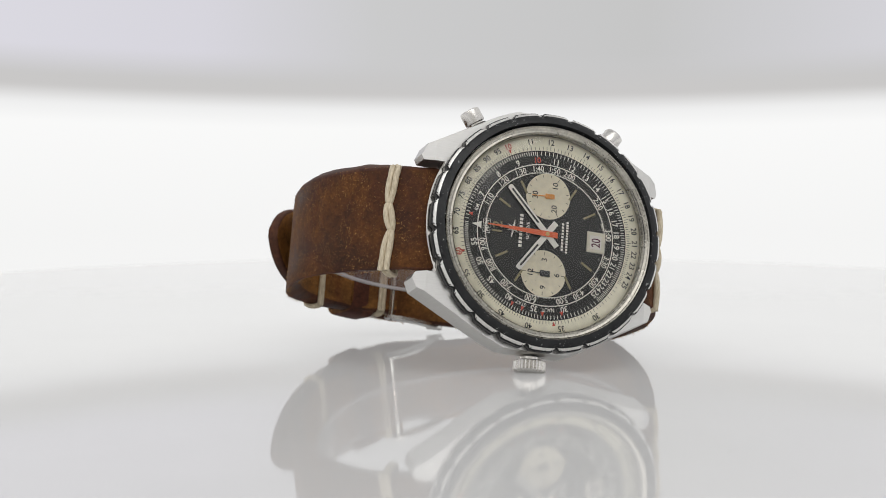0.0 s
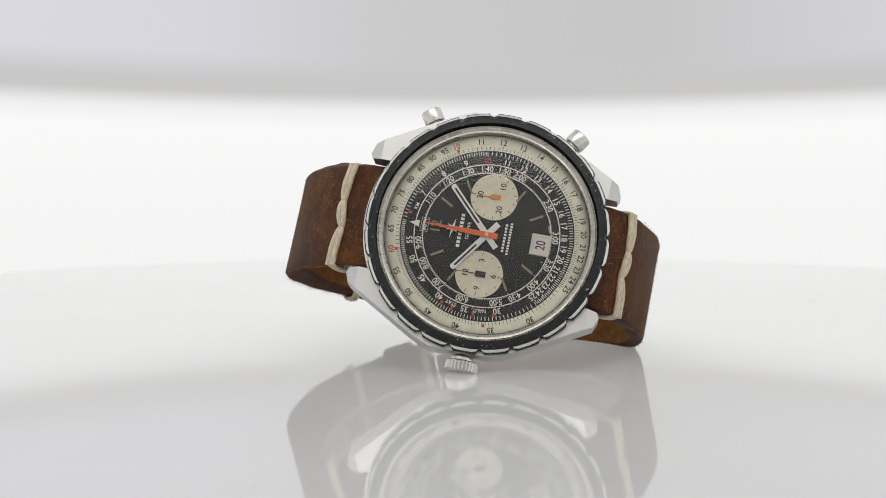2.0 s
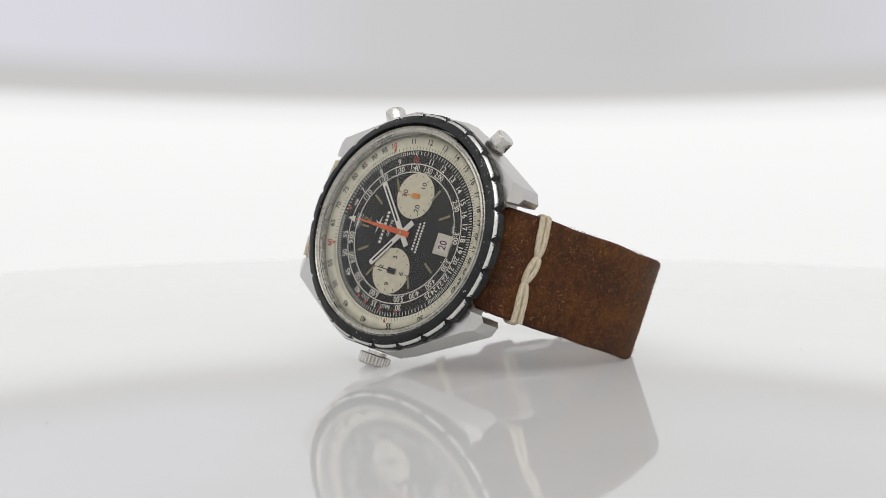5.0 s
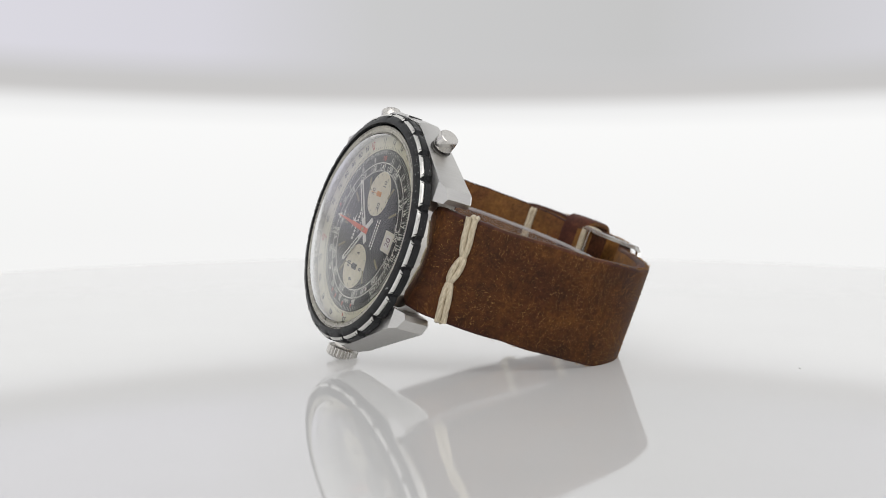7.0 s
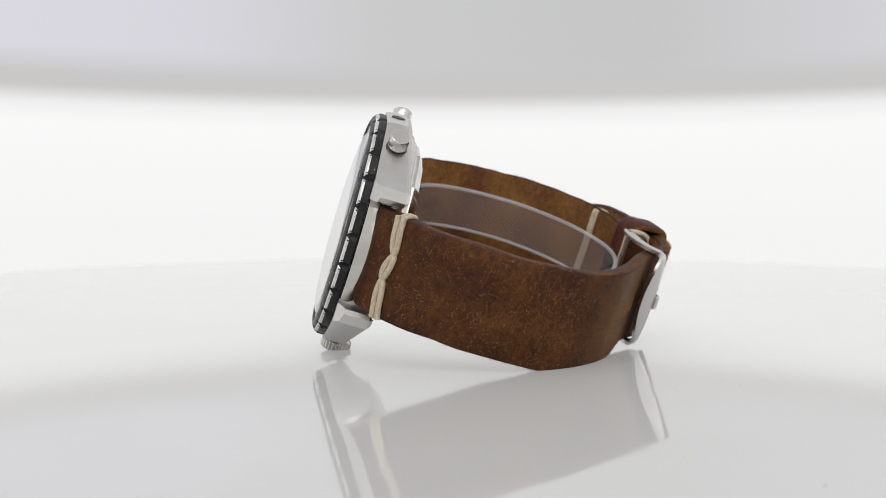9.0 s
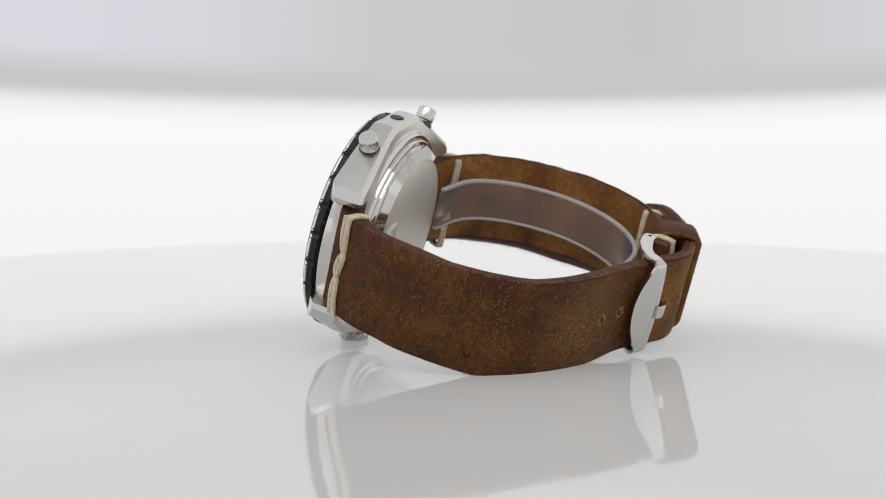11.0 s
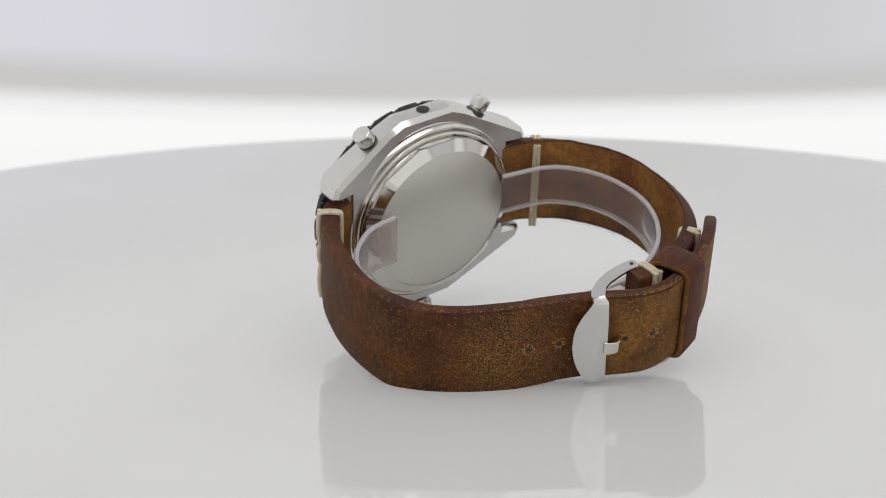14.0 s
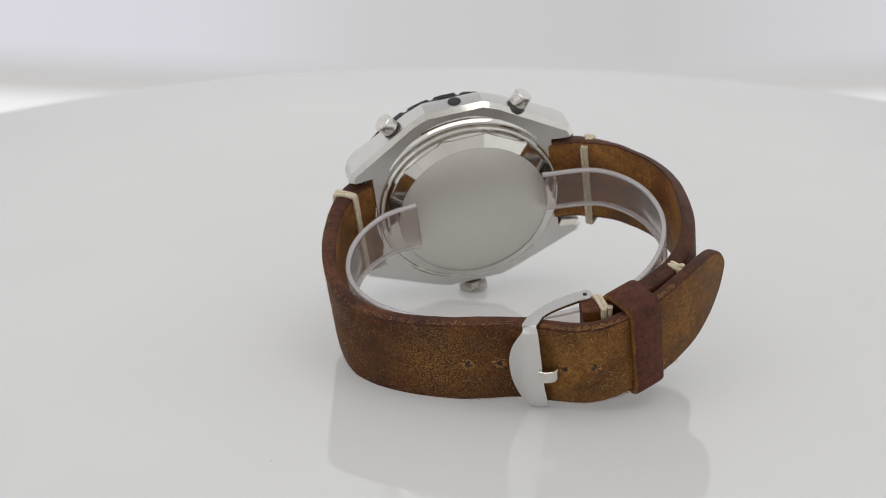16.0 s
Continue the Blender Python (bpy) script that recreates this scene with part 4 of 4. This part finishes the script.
    # spring bars
    for s in (-1, 1):
        bm = bmesh.new()
        cyl(bm, (s * 23.3 + XC, 6.0, -11.1 + ZC), (0, 0, 1), 0.7, 22.2, 20)
        part("spring_bar", bm, STEEL_POLISHED, watch)


strap()


def buckle():
    """A steel frame: a bowed front plate over the strap, two side arms to the bar, and a tongue."""
    zc, h = 2.7, 11.5
    # front plate: straight towards the tail, bowed away from it, curved over the strap
    bm = bmesh.new()
    grid = []
    nz, nx = 28, 8
    for i in range(nz + 1):
        v = -1 + 2 * i / nz
        left = 3.9 - 3.7 * abs(v) ** 2.2
        right = -2.1 - 1.0 * max(0.0, -v) ** 2.0
        row = []
        for j in range(nx + 1):
            x = left + (right - left) * j / nx
            base = 70.9 - (x + 1.0) * 0.1 - 0.075 * max(0.0, x + 3.0) ** 2
            y = base + 0.75 * (1 - v * v) - (1.5 * max(0, (abs(v) - 0.88) / 0.12) ** 2.2)
            row.append(bm.verts.new((x, y, zc + v * h)))
        grid.append(row)
    for i in range(nz):
        for j in range(nx):
            bm.faces.new((grid[i][j], grid[i][j + 1], grid[i + 1][j + 1], grid[i + 1][j]))
    bmesh.ops.recalc_face_normals(bm, faces=bm.faces)
    bmesh.ops.solidify(bm, geom=list(bm.faces), thickness=0.75)
    b = part("buckle", bm, STEEL_BUCKLE, watch, "brushed steel pin buckle with a bowed front plate", smooth=40)
    # faint stamped mark as plain bars
    bm = bmesh.new()
    for k in range(8):
        z = zc - 5.2 + k * 1.15
        block(bm, Matrix.Translation((-0.9, 70.555 + 0.75 * (1 - ((z - zc) / h) ** 2), z)) @ pose(0, 0, 0, 0, 0, -17), 0.6, 0.03, 0.6)
    part("stamped_mark", bm, STEEL_BUCKLE, b, smooth=0)
    # side arms
    for s in (-1, 1):
        z = zc + s * (h - 0.42)
        tip = Vector((-14.2, 63.7, z))
        horn = [(0.6, 69.0), (-1.6, 69.5), (-2.3, 69.4), (-3.0, 68.7), (-4.1, 67.4), (-6.2, 66.4), (-9.0, 65.7), (-12.2, 65.15)]
        horn += [(tip.x + 1.5 * math.cos(a), tip.y + 1.5 * math.sin(a)) for a in np.linspace(1.25, 4.4, 12)]
        horn += [(-11.5, 62.4), (-8.0, 63.0), (-4.5, 64.3), (-1.2, 66.3), (0.3, 68.0)]
        bm = bmesh.new()
        a = [bm.verts.new((x, y, z - 0.42)) for x, y in horn]
        c = [bm.verts.new((x, y, z + 0.42)) for x, y in horn]
        bm.faces.new(a)
        bm.faces.new(c[::-1])
        for k in range(len(horn)):
            j = (k + 1) % len(horn)
            bm.faces.new((a[k], a[j], c[j], c[k]))
        bmesh.ops.recalc_face_normals(bm, faces=bm.faces)
        bmesh.ops.bevel(bm, geom=[e for e in bm.edges if e.calc_face_angle(0) > 1.2], offset=0.14, segments=2, affect="EDGES")
        part("side_arm", bm, STEEL_BUCKLE, b, smooth=40)
        bm = bmesh.new()
        cyl(bm, tip + Vector((0, 0, s * 0.42 - 0.03)), (0, 0, 1), 0.45, 0.08, 20)
        part("bar_hole", bm, HOLE_DARK, b, "small dark hole at the bar's end")
    bm = bmesh.new()
    cyl(bm, (-14.0, 64.0, zc - h + 0.5), (0, 0, 1), 0.7, 2 * h - 1.0, 20)
    part("bar", bm, STEEL_POLISHED, b)
    # tongue: out of the strap, over the plate's edge
    pts = spline([Vector((-6.2, 70.4, 1.6)), Vector((-5.6, 72.0, 1.6)), Vector((-4.3, 72.9, 1.6)), Vector((-3.0, 72.9, 1.6)), Vector((-1.9, 72.5, 1.6)), Vector((-1.2, 71.9, 1.6))], 24)
    bm = band([(q.x, q.y) for q in pts[::6] + [pts[-1]]], 20, lambda u: 3.0, lambda u: 0.9, lambda u: 2.0, -1, (0, 0), 0.0, 0.25, 1)
    part("tongue", bm, STEEL_POLISHED, b)


buckle()


def keeper():
    """A leather loop round both layers of the strap."""
    p, d = along(LONG, 200, 0.795)
    d.normalize()
    out = Vector((d.y, -d.x, 0))
    a0, a1, zc, h, r = 0.1, -7.6, 3.6, 10.6, 1.5
    line = []
    for c1, (ca, cz) in ((0, (a0 - r, h - r)), (1, (a1 + r, h - r)), (2, (a1 + r, -h + r)), (3, (a0 - r, -h + r))):
        for k in range(7):
            t = radians(c1 * 90 + k * 15)
            line.append((ca + r * math.cos(t), cz + r * math.sin(t)))
    bm = bmesh.new()
    rows = []
    w = 3.7
    for i, (a, z) in enumerate(line):
        pa, pb = line[i - 1], line[(i + 1) % len(line)]
        tx, tz = pb[0] - pa[0], pb[1] - pa[1]
        l = math.hypot(tx, tz)
        na, nz = tz / l, -tx / l
        row = []
        for off, k in ((1.25, -w + 0.2), (1.4, -w + 0.45), (1.45, 0), (1.4, w - 0.45), (1.25, w - 0.2), (0.9, w), (0.2, w), (0, w - 0.2), (0, -w + 0.2), (0.2, -w), (0.9, -w)):
            lump = 0.1 * noise.noise(Vector((i * 0.7, k, 2.2)))
            row.append(bm.verts.new(p + out * (a + na * (off + lump)) + d * (k + lump) + Vector((0, 0, zc + z + nz * (off + lump)))))
        rows.append(row)
    m = len(rows[0])
    for i in range(len(rows)):
        a, b = rows[i], rows[(i + 1) % len(rows)]
        for k in range(m):
            bm.faces.new((a[k], a[(k + 1) % m], b[(k + 1) % m], b[k])).material_index = 1 if k in (4, 5, 9, 10) else 0
    part("keeper", bm, [LEATHER_KEEPER, LEATHER_TAIL], watch, "smooth red-brown leather keeper loop", smooth=50)


keeper()


# ---- clear plastic cuff that holds the strap open ----
def cuff():
    path = [(12.0, 12.0), (20.0, 13.3), (27.6, 19.5), (31.4, 28.5), (30.8, 37.0), (26.5, 44.9), (18.0, 52.4), (6.0, 58.8), (-8.0, 61.6), (-19.5, 60.8), (-29.8, 55.4),
            (-36.8, 46.8), (-40.0, 36.0), (-38.2, 24.0), (-31.0, 15.0), (-18.6, 11.7)]
    mid = lin((0, 1.0), (0.3, 1.9), (0.5, 3.2), (0.75, 3.2), (1, 2.4))
    thing = tagged(new("plastic_cuff"), "clear plastic display cuff inside the watch strap", "display cuff")
    wide = lin((0, 12.4), (0.1, 11.2), (0.22, 10.4), (1, 10.4))
    bm = band(path, 130, lambda u: wide(u) - 1.3, lambda u: 1.0, mid, 1, (0, 0), 0.0, 0.05, 1)
    part("clear_band", bm, CUFF_CLEAR, thing, smooth=50).visible_shadow = False
    for s in (-1, 1):
        bm = band(path, 130, lambda u: 0.75, lambda u: 1.04, lambda u: mid(u) + s * (wide(u) / 2 - 0.27), 1, (0, 0), 0.0, 0.15, 1)
        part("cut_edge", bm, CUFF_EDGE, thing, "milky cut edge", smooth=50).visible_shadow = False
    return thing


clear_cuff = cuff()


# ---- the turning of the table, with the watch and its cuff on it ----
def motions():
    times = [0.0, 0.5, 1.0, 1.5, 2.0, 2.5, 3.0, 3.5, 4.0, 4.5, 5.0, 5.5, 6.0, 6.5, 7.0, 7.5, 8.0, 8.5, 9.0, 9.2, 9.5, 9.8, 10.3, 10.8, 11.3, 11.7, 12.0, 12.5,
             13.0, 13.5, 14.0, 14.5, 15.0, 15.5, 16.0]
    walk(table, [(t, table_pose(t)) for t in times])
    walk(watch, [(t, table_pose(t) @ WATCH) for t in times])
    walk(clear_cuff, [(t, table_pose(t) @ WATCH) for t in times])


motions()
